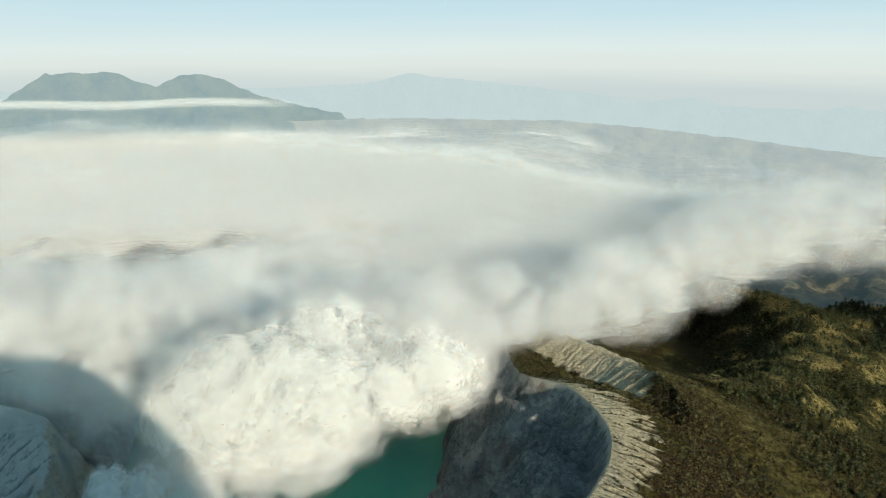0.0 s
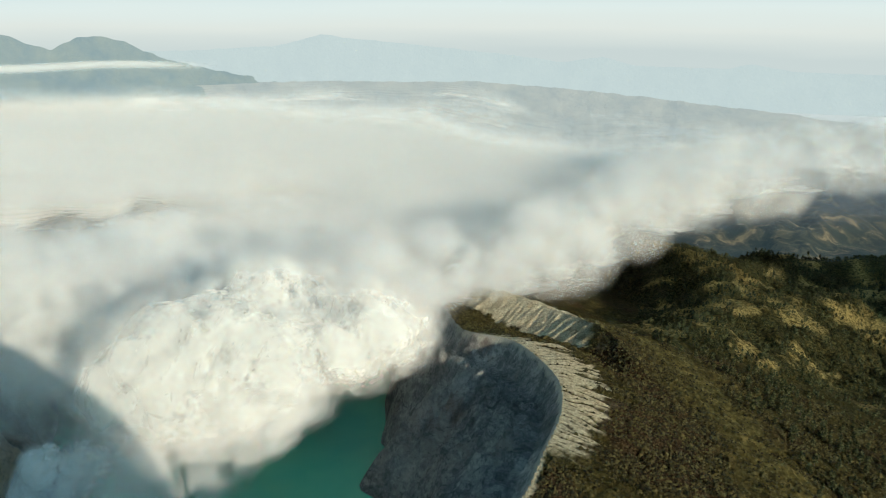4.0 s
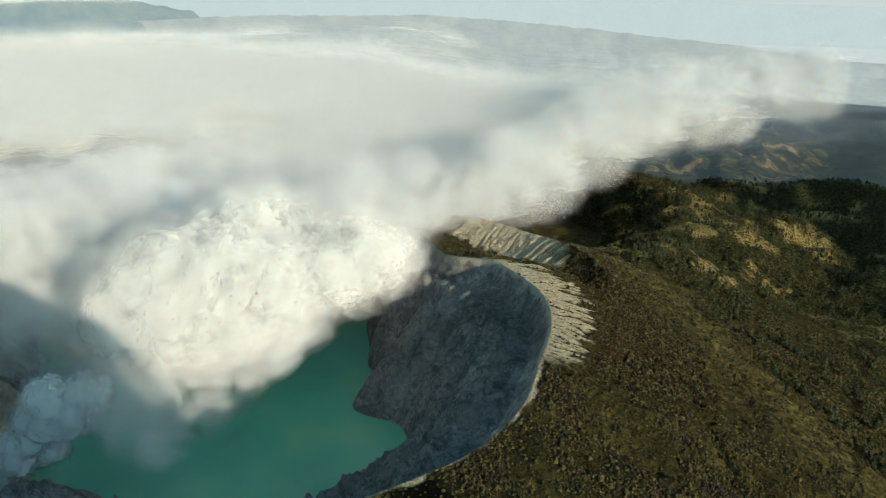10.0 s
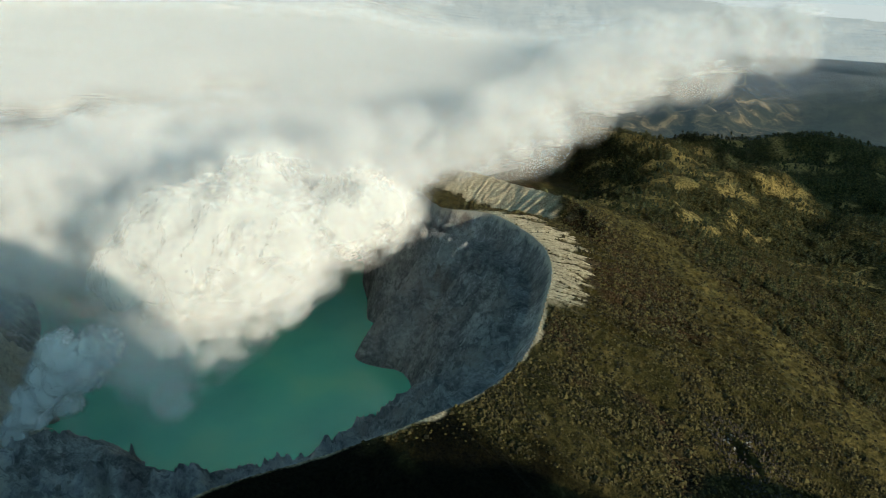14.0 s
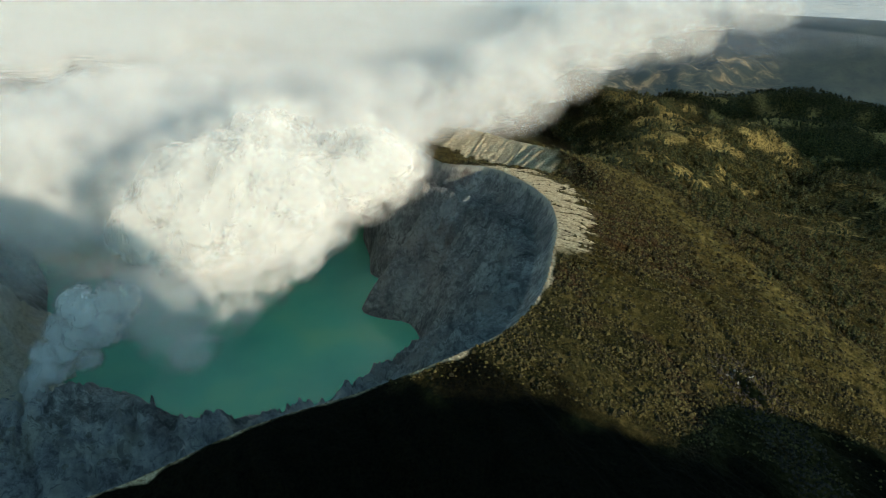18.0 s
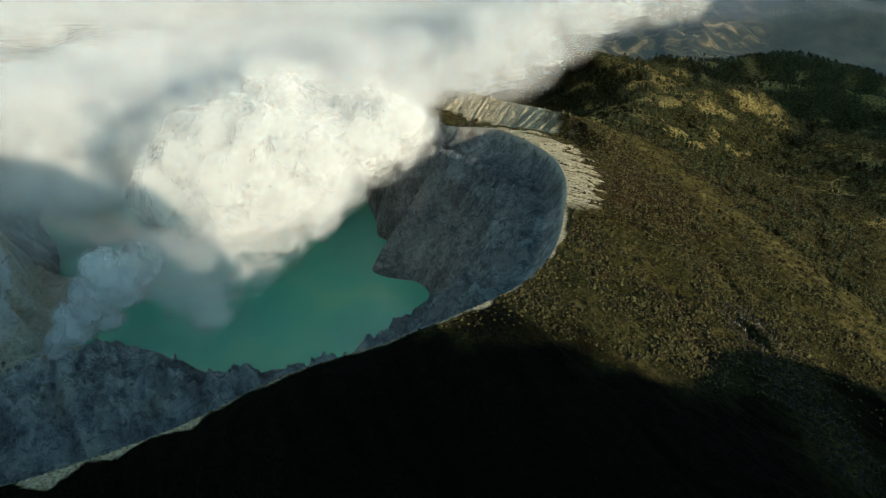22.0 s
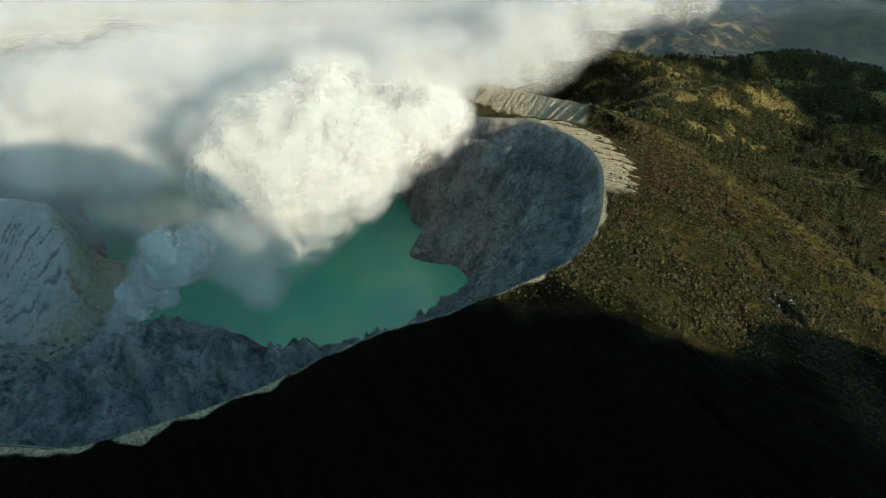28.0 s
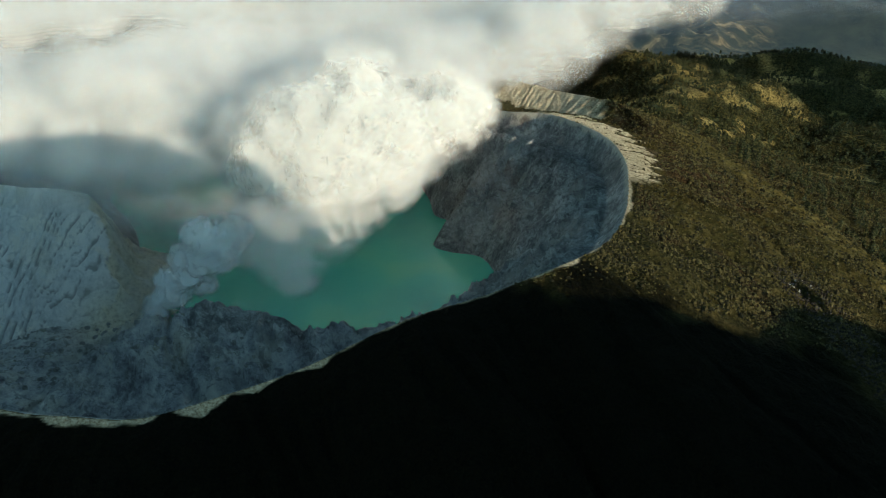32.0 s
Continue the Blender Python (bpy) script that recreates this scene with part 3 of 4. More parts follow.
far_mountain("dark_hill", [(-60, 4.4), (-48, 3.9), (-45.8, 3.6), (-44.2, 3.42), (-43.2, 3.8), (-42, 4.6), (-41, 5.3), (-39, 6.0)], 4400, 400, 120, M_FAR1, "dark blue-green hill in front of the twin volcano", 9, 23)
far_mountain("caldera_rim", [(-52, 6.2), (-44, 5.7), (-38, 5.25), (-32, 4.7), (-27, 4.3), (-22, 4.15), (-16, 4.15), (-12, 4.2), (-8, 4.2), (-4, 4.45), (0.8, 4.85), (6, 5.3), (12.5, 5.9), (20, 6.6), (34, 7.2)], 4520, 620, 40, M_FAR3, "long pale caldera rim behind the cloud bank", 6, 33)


def sky_backdrop():
    """Pale morning air behind the mountains."""
    m = Mat("pale_sky", 1.0)
    sep = m.t.nodes.new("ShaderNodeSeparateXYZ")
    m.link(m.geo.outputs["Position"], sep.inputs[0])
    streak = m.noise(0.0012, 4, 0.5, m.stretch(0.4, 0.4, 5.0))
    h = m.math("ADD", sep.outputs[2], m.math("MULTIPLY", m.math("SUBTRACT", streak, 0.5), 160))
    c = m.ramp(m.math("DIVIDE", m.math("SUBTRACT", h, 500), 1000), [(0.0, (0.42, 0.48, 0.49)), (0.13, (0.53, 0.57, 0.555)), (0.24, (0.53, 0.60, 0.60)), (0.45, (0.42, 0.55, 0.61)), (1.0, (0.25, 0.41, 0.53))])
    m.color((0.0, 0.0, 0.0))
    m.link(c, m.bsdf.inputs["Emission Color"])
    m.bsdf.inputs["Emission Strength"].default_value = 1.0
    head, z = np.radians(np.linspace(-62, 42, 60)), np.linspace(-350, 1900, 12)
    hh, zz = np.meshgrid(head, z)
    verts = np.stack([EYE0[0] + 4860 * np.sin(hh), EYE0[1] + 4860 * np.cos(hh), zz], 2).reshape(-1, 3)
    i = np.arange(59 * 11)
    a = (i // 59) * 60 + i % 59
    tagged(new("backdrop", array_mesh("backdrop", verts, np.stack([a, a + 60, a + 61, a + 1], 1), {}, m.mat)), "pale hazy morning sky above the horizon", "sky", kind="structure")


sky_backdrop()


# ---- cloud bank and steam ----
def gnoise3(x, y, z, seed=0):
    """Gradient noise in space."""
    x0, y0, z0 = (np.floor(a).astype(np.int64) for a in (x, y, z))
    fx, fy, fz = x - x0, y - y0, z - z0
    u, v, w = (f * f * f * (f * (f * 6 - 15) + 10) for f in (fx, fy, fz))
    total = 0.0
    for i in (0, 1):
        for j in (0, 1):
            for k in (0, 1):
                h = PERM[(PERM[(PERM[(x0 + i + seed * 57) & 4095] + y0 + j) & 4095] + z0 + k) & 4095]
                g = GX[h] * (fx - i) + GY[h] * (fy - j) + GX[(h * 7 + 3) & 4095] * (fz - k)
                total = total + g * (u if i else 1 - u) * (v if j else 1 - v) * (w if k else 1 - w)
    return total


CLOUD_EDGE = smooth_line([(-2600, 1120, 0), (-1000, 1120, 0), (-700, 1150, 0), (-560, 1250, 0), (-420, 1330, 0), (-200, 1300, 0), (0, 1330, 0), (50, 1470, 0), (70, 1560, 0), (190, 1580, 0), (270, 1660, 0), (390, 1860, 0), (600, 2160, 0), (860, 2420, 0), (1300, 2600, 0), (2000, 2850, 0), (3000, 3100, 0)])
TROUGH = smooth_line([(-1500, 1500, 0), (-1100, 1570, 0), (-810, 1675, 0), (-645, 1830, 0), (-490, 2020, 0), (-340, 2150, 0)])
BANK_X, BANK_Y = spaced(-3600, 3200, -800, 600, 15, 1.05, 36), spaced(1000, 4450, 1100, 2000, 15, 1.04, 30)
bx, by = np.meshgrid(BANK_X, BANK_Y)
edge_d, _, _ = along(bx, by, CLOUD_EDGE)
in_bank = inside(bx, by, list(CLOUD_EDGE) + [(3000, 6000, 0), (-2600, 6000, 0)])
signed = np.where(in_bank, edge_d, -edge_d)
wide = 1 + 1.0 * sstep(bx, 300, 1200)
thick = sstep(signed + 80 * fbm(bx, by, 240, 5, 0.55, 201), -90 * wide, 330 * wide)
gap_d, _, gap_s = along(bx, by, TROUGH)
gap = np.exp(-((gap_d + 40 * gnoise(bx / 90, by / 90, 202)) / 105) ** 2) * sstep(1500 - gap_s, 0, 500)
upper = sstep(by - np.interp(bx, TROUGH[:, 0], TROUGH[:, 1]), -260, 420) * sstep(300 - bx, 0, 800)
far_end = sstep(by + 0.12 * bx + 160 * fbm(bx, by, 500, 3, 0.5, 203), 2350, 3700)
BANK_BASE = 212 + 52 * thick + 34 * upper + 0.07 * np.clip(0.66 * (by - 2000) - 0.75 * (bx + 450), 0, 900) * upper + 0.020 * np.clip(by - 1800, 0, 2600)
BANK_SWELL = (fbm(bx * 0.7, by, 420, 4, 0.45, 211) * 46 + fbm(bx * 0.6, by, 150, 4, 0.5, 221) * 15) * thick * (1 - 0.72 * sstep(by, 1800, 3200))
BANK_COVER = thick * 1.6 * (1 - 0.5 * sstep(bx, 100, 1300)) * (1 - 0.80 * far_end) - 1.0 * gap * thick + 0.35 * fbm(bx * 0.4, by, 260, 5, 0.6, 204) * thick
LAYERS = 10
for k in range(LAYERS):
    f = k / (LAYERS - 1)
    z = BANK_BASE + BANK_SWELL * (1 - 0.5 * f) - 85 * (1 - f) * (0.25 + thick) * (1 - 0.6 * gap)
    mat = vapour("bank_vapour", (0.92, 0.92, 0.90), 0.0065, 0.22 + 0.34 * f, 0.95 + 0.4 * f, 0.8 if k == 0 else 0.46 - 0.31 * f, True, 0.24)
    tagged(new("cloud_bank", sheet_mesh("cloud_bank", BANK_X, BANK_Y, z, {"cover": BANK_COVER}, None, mat)), "soft white morning cloud bank lying over the far rim", "cloud", kind="stuff")

# thin mist drifting over the lowland
VEIL_X, VEIL_Y = np.linspace(200, 3200, 70), np.linspace(2500, 4450, 50)
vx, vy = np.meshgrid(VEIL_X, VEIL_Y)
for k, (z, shift) in enumerate(((-40, 0.0), (60, 0.10), (140, 0.2))):
    cover = sstep(vy - 0.35 * vx, 2150, 3300) * sstep(vx, 200, 700) * sstep(vy, 2500, 2900) * sstep(3200 - vx, 0, 500)
    mat = vapour("mist_vapour", (0.72, 0.80, 0.90), 0.0022, 0.35 + shift, 1.25 + shift, 0.22, True, 0.3)
    tagged(new("mist", sheet_mesh("mist", VEIL_X, VEIL_Y, np.full_like(vx, z) + fbm(vx, vy, 500, 3, 0.5, 231 + k) * 30, {"cover": cover}, None, mat)), "thin bluish mist drifting over the lowland", "mist", kind="stuff")


def skin(dens, level, origin, cell):
    """Surface of a density grid at a level (surface nets): points, quads and outward normals."""
    n = dens.shape
    solid = dens > level
    acc, cnt = np.zeros(tuple(k - 1 for k in n) + (3,)), np.zeros(tuple(k - 1 for k in n))
    for axis in range(3):
        a, b = [slice(None)] * 3, [slice(None)] * 3
        a[axis], b[axis] = slice(0, -1), slice(1, None)
        da, db = dens[tuple(a)], dens[tuple(b)]
        cross = solid[tuple(a)] != solid[tuple(b)]
        t = np.where(cross, (level - da) / np.where(cross, db - da, 1), 0)
        o1, o2 = [k for k in range(3) if k != axis]
        for i in (0, 1):
            for j in (0, 1):
                pick = [slice(None)] * 3
                pick[o1], pick[o2] = slice(i, n[o1] - 1 + i), slice(j, n[o2] - 1 + j)
                c = cross[tuple(pick)]
                off = np.zeros(c.shape + (3,))
                off[..., axis], off[..., o1], off[..., o2] = t[tuple(pick)], i, j
                acc += off * c[..., None]
                cnt += c
    used = cnt > 0
    index = np.full(used.shape, -1)
    index[used] = np.arange(used.sum())
    where = np.argwhere(used)
    local = where + acc[used] / cnt[used][:, None]
    quads = []
    for axis in range(3):
        o1, o2 = [k for k in range(3) if k != axis]
        a, b = [slice(1, -1)] * 3, [slice(1, -1)] * 3
        a[axis], b[axis] = slice(0, -1), slice(1, None)
        p = np.argwhere(solid[tuple(a)] != solid[tuple(b)])
        p[:, o1] += 1
        p[:, o2] += 1
        ring = []
        for i, j in ((0, 0), (1, 0), (1, 1), (0, 1)):
            q = p.copy()
            q[:, o1] -= i
            q[:, o2] -= j
            ring.append(index[q[:, 0], q[:, 1], q[:, 2]])
        quads.append(np.stack(ring, 1))
    at = tuple(np.clip(np.round(local).astype(int), 0, np.array(n) - 1).T)
    nrm = -np.stack([g[at] for g in np.gradient(dens)], 1)
    nrm /= np.linalg.norm(nrm, axis=1)[:, None] + 1e-9
    return np.array(origin) + local * cell, np.vstack(quads), nrm


def shells(name, white, scale, levels, tops, soft=0.26, flat=False):
    return [(lv, vapour(name, white, scale, 0.05, 0.85, top, flat, soft)) for lv, top in zip(levels, tops)]


WHITE = (0.92, 0.92, 0.90)
M_STEAM = shells("steam_vapour", WHITE, 0.016, (0.10, 0.17, 0.24, 0.31, 0.38, 0.46, 0.56), (0.06, 0.08, 0.11, 0.16, 0.23, 0.33, 0.5), 0.2)
M_CORE = shells("vent_vapour", (0.97, 0.97, 0.96), 0.035, (0.10, 0.19, 0.28, 0.37, 0.48), (0.12, 0.2, 0.32, 0.48, 0.7), 0.30)
M_CLOUD = shells("bridge_vapour", WHITE, 0.012, (0.08, 0.18, 0.28, 0.40, 0.54), (0.06, 0.09, 0.13, 0.18, 0.26), 0.36)
M_THIN = shells("thin_steam_vapour", (0.95, 0.96, 0.96), 0.018, (0.08, 0.18, 0.28, 0.40), (0.06, 0.10, 0.14, 0.18), 0.30)
M_VEIL = shells("veil_vapour", (0.94, 0.96, 0.96), 0.008, (0.08, 0.2, 0.34, 0.5), (0.08, 0.11, 0.14, 0.17), 0.25)
M_FRINGE = shells("fringe_vapour", (0.86, 0.86, 0.85), 0.007, (0.06, 0.15, 0.25, 0.36, 0.5), (0.07, 0.10, 0.13, 0.17, 0.22), 0.36, True)
FLANK = np.array((0.0, -0.9, 0.43))  # the skins thin out round their flanks


def steam(name, puffs, skins, label, cell, billow=0.3, size=60.0, floor=3.0):
    """Steam from puffs (x, y, z, radius) that melt into one body, under nested broken skins."""
    p = np.array(puffs)
    lo, hi = (p[:, :3] - p[:, 3:] * 1.6 - 2 * cell).min(0), (p[:, :3] + p[:, 3:] * 1.6 + 2 * cell).max(0)
    ax = [np.arange(a, b + cell, cell) for a, b in zip(lo, hi)]
    gx3, gy3, gz3 = np.meshgrid(*ax, indexing="ij")
    dens = np.zeros(gx3.shape)
    for x, y, z, r in p:
        win = tuple(slice(max(int((c - 1.6 * r - o[0]) / cell), 0), int((c + 1.6 * r - o[0]) / cell) + 2) for c, o in zip((x, y, z), ax))
        dd = np.sqrt((gx3[win] - x) ** 2 + (gy3[win] - y) ** 2 + ((gz3[win] - z) / 0.9) ** 2) / (1.6 * r)
        dens[win] += np.expm1(16 * np.clip(1 - dd, 0, 1))
    dens = np.log1p(dens) / 16
    body = dens > 0.01
    bump = np.zeros(body.sum())
    for o in range(3):
        k = size / 2.0 ** o
        bump += (0.30 - np.abs(gnoise3(gx3[body] / k, gy3[body] / k, gz3[body] / k, o + 3)) * 1.35) * 0.40 ** o
    dens[body] += billow * bump * np.clip(dens[body] * 5, 0, 1)
    dens = dens * np.clip((gz3 - floor) / 8, 0, 1)
    for edge in range(3):
        rim = [slice(None)] * 3
        for side in (0, -1):
            rim[edge] = side
            dens[tuple(rim)] = 0
    for level, mat in skins:
        v, q, n = skin(dens, level, [a[0] for a in ax], cell)
        cover = 0.02 + 0.9 * sstep(np.abs(n @ FLANK), 0.05, 0.95)
        tagged(new(name, array_mesh(name, v, q, {"cover": cover}, mat)), label, "steam", kind="stuff")


rnd = random.Random(5)


def string(points, spread, step):
    """Puffs strewn along a line of (x, y, z, radius)."""
    out = []
    for a, b in zip(points[:-1], points[1:]):
        n = max(1, int(math.dist(a[:3], b[:3]) / (step * 0.5 * (a[3] + b[3]))))
        for i in range(n):
            t = i / n
            r = (a[3] + (b[3] - a[3]) * t) * rnd.uniform(0.75, 1.15)
            out.append(tuple(a[j] + (b[j] - a[j]) * t + rnd.gauss(0, 1) * spread * r for j in range(3)) + (r,))
    out.append(points[-1])
    return out


vent = string([(-437, 980, 8, 8), (-428, 984, 24, 12), (-418, 990, 44, 15), (-400, 1000, 62, 16), (-382, 1008, 84, 18), (-358, 1014, 100, 20), (-336, 1020, 118, 22), (-308, 1026, 140, 26)], 0.62, 0.26)
steam("vent_steam", vent, M_CORE, "dense white steam billowing from the sulphur vents", 3.0, 0.34, 24.0)
# the bright head: a row of broad billows that leans away to the far rim
column = string([(-262, 1020, 232, 32), (-245, 1040, 255, 44), (-212, 1060, 254, 66), (-150, 1085, 256, 72), (-92, 1110, 262, 64), (-40, 1150, 262, 56), (20, 1185, 270, 42), (62, 1200, 270, 26)], 0.16, 0.34)
column += string([(-200, 1045, 290, 42), (-165, 1065, 312, 36), (-120, 1090, 300, 46)], 0.14, 0.4)
column += string([(-225, 1045, 205, 44), (-165, 1065, 200, 48), (-110, 1085, 212, 42)], 0.16, 0.42)
column += string([(-230, 1120, 250, 56), (-150, 1180, 245, 66), (-60, 1230, 240, 66), (20, 1310, 232, 60)], 0.25, 0.45)
column += string([(-275, 1095, 245, 40), (-235, 1170, 248, 54), (-150, 1260, 238, 70), (-120, 1350, 225, 74)], 0.25, 0.45)
steam("steam_column", column, M_STEAM, "bright sunlit steam column leaning across the crater lake", 5.5, 0.34, 60.0)
bridge = string([(-290, 1130, 250, 50), (-370, 1190, 245, 65), (-470, 1230, 238, 72), (-600, 1230, 232, 75), (-760, 1230, 228, 80)], 0.35, 0.35)
bridge += string([(-330, 1110, 226, 34), (-430, 1120, 216, 40), (-560, 1130, 216, 44)], 0.4, 0.5)
steam("cloud_bridge", bridge, M_CLOUD, "white cloud joining the steam column to the bank", 8.0, 0.4, 90.0)
skirt = string([(-322, 1020, 118, 30), (-285, 1030, 138, 42), (-245, 1038, 158, 50), (-205, 1045, 160, 54), (-160, 1060, 172, 54), (-110, 1075, 196, 48), (-50, 1105, 224, 42)], 0.35, 0.32)
skirt += string([(-300, 1028, 104, 26), (-260, 1030, 104, 26), (-222, 1036, 116, 30), (-170, 1046, 142, 32), (-120, 1060, 170, 34)], 0.6, 0.4)
steam("thin_steam", skirt, M_THIN, "thin grey steam hanging below the bright column", 6.0, 0.4, 60.0)
pall = string([(-800, 1230, 190, 90), (-640, 1230, 160, 95), (-520, 1300, 140, 105), (-380, 1300, 140, 105), (-300, 1210, 160, 85), (-480, 1200, 140, 85), (-640, 1190, 180, 80)], 0.35, 0.5)
steam("lake_mist", pall, M_VEIL, "shaded teal-grey mist over the far side of the lake", 12.0, 0.4, 120.0, 20.0)
fringe = string([(30, 1610, 242, 48), (140, 1715, 242, 56), (258, 1915, 240, 66), (425, 2230, 238, 74), (630, 2560, 234, 80), (890, 2860, 228, 82), (1250, 3120, 220, 82)], 0.45, 0.3)
steam("cloud_fringe", fringe, M_FRINGE, "soft grey fringe of the cloud bank drifting over the forest", 13.0, 0.42, 150.0)
deck = string([(-900, 1330, 232, 80), (-620, 1370, 232, 85), (-380, 1420, 232, 85), (-180, 1420, 236, 80), (10, 1450, 238, 66)], 0.4, 0.35)
steam("cloud_deck", deck, M_FRINGE, "billowing near edge of the white cloud bank", 13.0, 0.45, 120.0)
# a flat streak of cloud across the far volcano
STREAK_A, STREAK_R = np.radians(np.linspace(-52, -24, 60)), np.linspace(2900, 3800, 16)
sa, sr = np.meshgrid(STREAK_A, STREAK_R)
cover = np.sin(np.pi * (sr - 2900) / 900) * sstep(np.degrees(sa), -52, -46) * sstep(-24 - np.degrees(sa), 0, 8) * 0.95
sv = np.stack([EYE0[0] + sr * np.sin(sa), EYE0[1] + sr * np.cos(sa), 514 + 5 * np.sin(sa * 30)], 2).reshape(-1, 3)
si = np.arange(59 * 15)
sb = (si // 59) * 60 + si % 59
tagged(new("cloud_streak", array_mesh("cloud_streak", sv, np.stack([sb, sb + 1, sb + 61, sb + 60], 1), {"cover": cover}, vapour("streak_vapour", (0.95, 0.94, 0.92), 0.003, 0.05, 1.2, 0.6, True, 0.12))), "thin flat streak of cloud in front of the far volcano", "cloud", kind="stuff")


# ---- trees, scrub and stones ----
def foliage(name, stops, rough=0.85, island=True):
    m = Mat(name, rough)
    src = m.geo.outputs["Random Per Island"] if island else m.t.nodes.new("ShaderNodeObjectInfo").outputs["Random"]
    c = m.ramp(m.math("ADD", m.math("MULTIPLY", src, 0.7), m.math("MULTIPLY", m.noise(0.8, 3, 0.6), 0.3)), stops)
    m.color(m.mix(1.0, c, (0.84, 0.83, 0.80), "MULTIPLY"))
    m.bump(m.noise(1.6, 3, 0.7), 0.5)
    return m.mat


M_LEAF = foliage("casuarina_foliage", [(0.2, (0.014, 0.019, 0.008)), (0.5, (0.040, 0.046, 0.018)), (0.85, (0.105, 0.100, 0.040))])
M_SCRUB = foliage("scrub_foliage", [(0.2, (0.015, 0.014, 0.006)), (0.5, (0.045, 0.038, 0.014)), (0.85, (0.105, 0.088, 0.031))])
M_BARE = foliage("leafless_scrub", [(0.2, (0.018, 0.015, 0.012)), (0.5, (0.040, 0.033, 0.026)), (0.85, (0.075, 0.064, 0.050))])
M_BARK = foliage("grey_bark", [(0.2, (0.05, 0.042, 0.034)), (0.8, (0.12, 0.10, 0.085))])
M_STONE = cliff("pale_boulder", (0.14, 0.145, 0.14), (0.28, 0.28, 0.26), (0.46, 0.45, 0.41), 0.3, (0.4, 0.38, 0.24))

OCTA_V = np.array([(1, 0, 0), (-1, 0, 0), (0, 1, 0), (0, -1, 0), (0, 0, 1), (0, 0, -1)], float)
OCTA_F = np.array([(0, 2, 4), (2, 1, 4), (1, 3, 4), (3, 0, 4), (2, 0, 5), (1, 2, 5), (3, 1, 5), (0, 3, 5)])
RS = np.random.RandomState(11)


def lumps(centres, sizes, squash=0.8, jag=0.3):
    """Many jagged little lumps in one array of points and triangles."""
    n = len(centres)
    v = OCTA_V[None] * (1 + RS.uniform(-jag, jag, (n, 6, 1)))
    a = RS.uniform(0, 6.28, n)
    c, s = np.cos(a)[:, None], np.sin(a)[:, None]
    v = np.stack([v[:, :, 0] * c - v[:, :, 1] * s, v[:, :, 0] * s + v[:, :, 1] * c, v[:, :, 2] * squash], 2)
    v = v * np.asarray(sizes)[:, None, None] + np.asarray(centres)[:, None, :]
    f = OCTA_F[None] + (np.arange(n) * 6)[:, None, None]
    return v.reshape(-1, 3), f.reshape(-1, 3)


def crown_lumps(k, high, wide, seed):
    """Places and sizes of a crown's clumps on a tree of height 1."""
    r = np.random.RandomState(seed)
    t = r.uniform(0, 1, k)
    z = 0.28 + 0.70 * t
    reach = wide * np.sin(np.pi * np.clip(0.18 + 0.8 * t, 0, 1)) ** 0.8 * r.uniform(0.3, 1.0, k)
    a = r.uniform(0, 6.28, k)
    return np.stack([reach * np.cos(a), reach * np.sin(a), z], 1) * high, r.uniform(0.07, 0.15, k) * high


def tree_kind(seed, high, wide):
    """Meshes of a casuarina: tapered trunk with limbs, and a loose crown of clumps."""
    r = random.Random(seed)
    bm = bmesh.new()

    def limb(a, b, ra, rb, n=6):
        d = (Vector(b) - Vector(a))
        q = d.to_track_quat("Z", "Y").to_matrix()
        ring = [[bm.verts.new(Vector(p) + q @ Vector((rad * math.cos(i * 6.2832 / n), rad * math.sin(i * 6.2832 / n), 0))) for i in range(n)] for p, rad in ((a, ra), (b, rb))]
        for i in range(n):
            bm.faces.new((ring[0][i], ring[0][(i + 1) % n], ring[1][(i + 1) % n], ring[1][i]))

    bend = r.uniform(-0.03, 0.03) * high
    limb((0, 0, -0.6), (bend, 0, high * 0.5), 0.028 * high, 0.016 * high)
    limb((bend, 0, high * 0.5), (bend * 1.5, bend, high * 0.93), 0.016 * high, 0.004 * high)
    for i in range(6):
        z, a = high * (0.3 + 0.09 * i), i * 2.4 + r.random()
        limb((bend * z / high * 1.5, 0, z), (bend + wide * high * 0.7 * math.cos(a), wide * high * 0.7 * math.sin(a), z + 0.12 * high), 0.009 * high, 0.003 * high, 4)
    trunk = bpy.data.meshes.new("trunk")
    bm.to_mesh(trunk)
    bm.free()
    trunk.materials.append(M_BARK)
    c, s = crown_lumps(46, high, wide, seed)
    v, f = lumps(c, s * 0.85)
    return trunk, array_mesh("crown", v, f, {}, M_LEAF, False)


TREE_KINDS = [tree_kind(1, 15, 0.22), tree_kind(2, 19, 0.2), tree_kind(3, 12, 0.27), tree_kind(4, 17, 0.24)]


def strew(n, lo, hi, seed):
    r = np.random.RandomState(seed)
    return r.uniform(lo[0], hi[0], n), r.uniform(lo[1], hi[1], n)


# forest beyond the rim
fx, fy = strew(44000, (150, 1000), (2200, 3400), 21)
fh, fm, fz = terrain(fx, fy)
clump = fbm(fx, fy, 70, 4, 0.6, 302)
dens = np.clip(fm["forest"] * 0.95 - 0.02, 0, 1) * (1 - 0.86 * fm["glade"]) * (0.35 + 0.65 * sstep(clump, -0.35, 0.2))
dens = np.maximum(dens, 0.55 * sstep(fx - np.interp(fy, TURF[::-1, 1], TURF[::-1, 0]) + 60 * clump, 40, 130) * (fz == 0) * (1 - 0.7 * fm["turf"]) * sstep(clump, -0.3, 0.25))
pick = (RS.uniform(0, 1, len(fx)) < dens * 0.8) & (fz == 0) & (fm["ash"] < 0.2) & (fx < 0.62 * fy + 160)
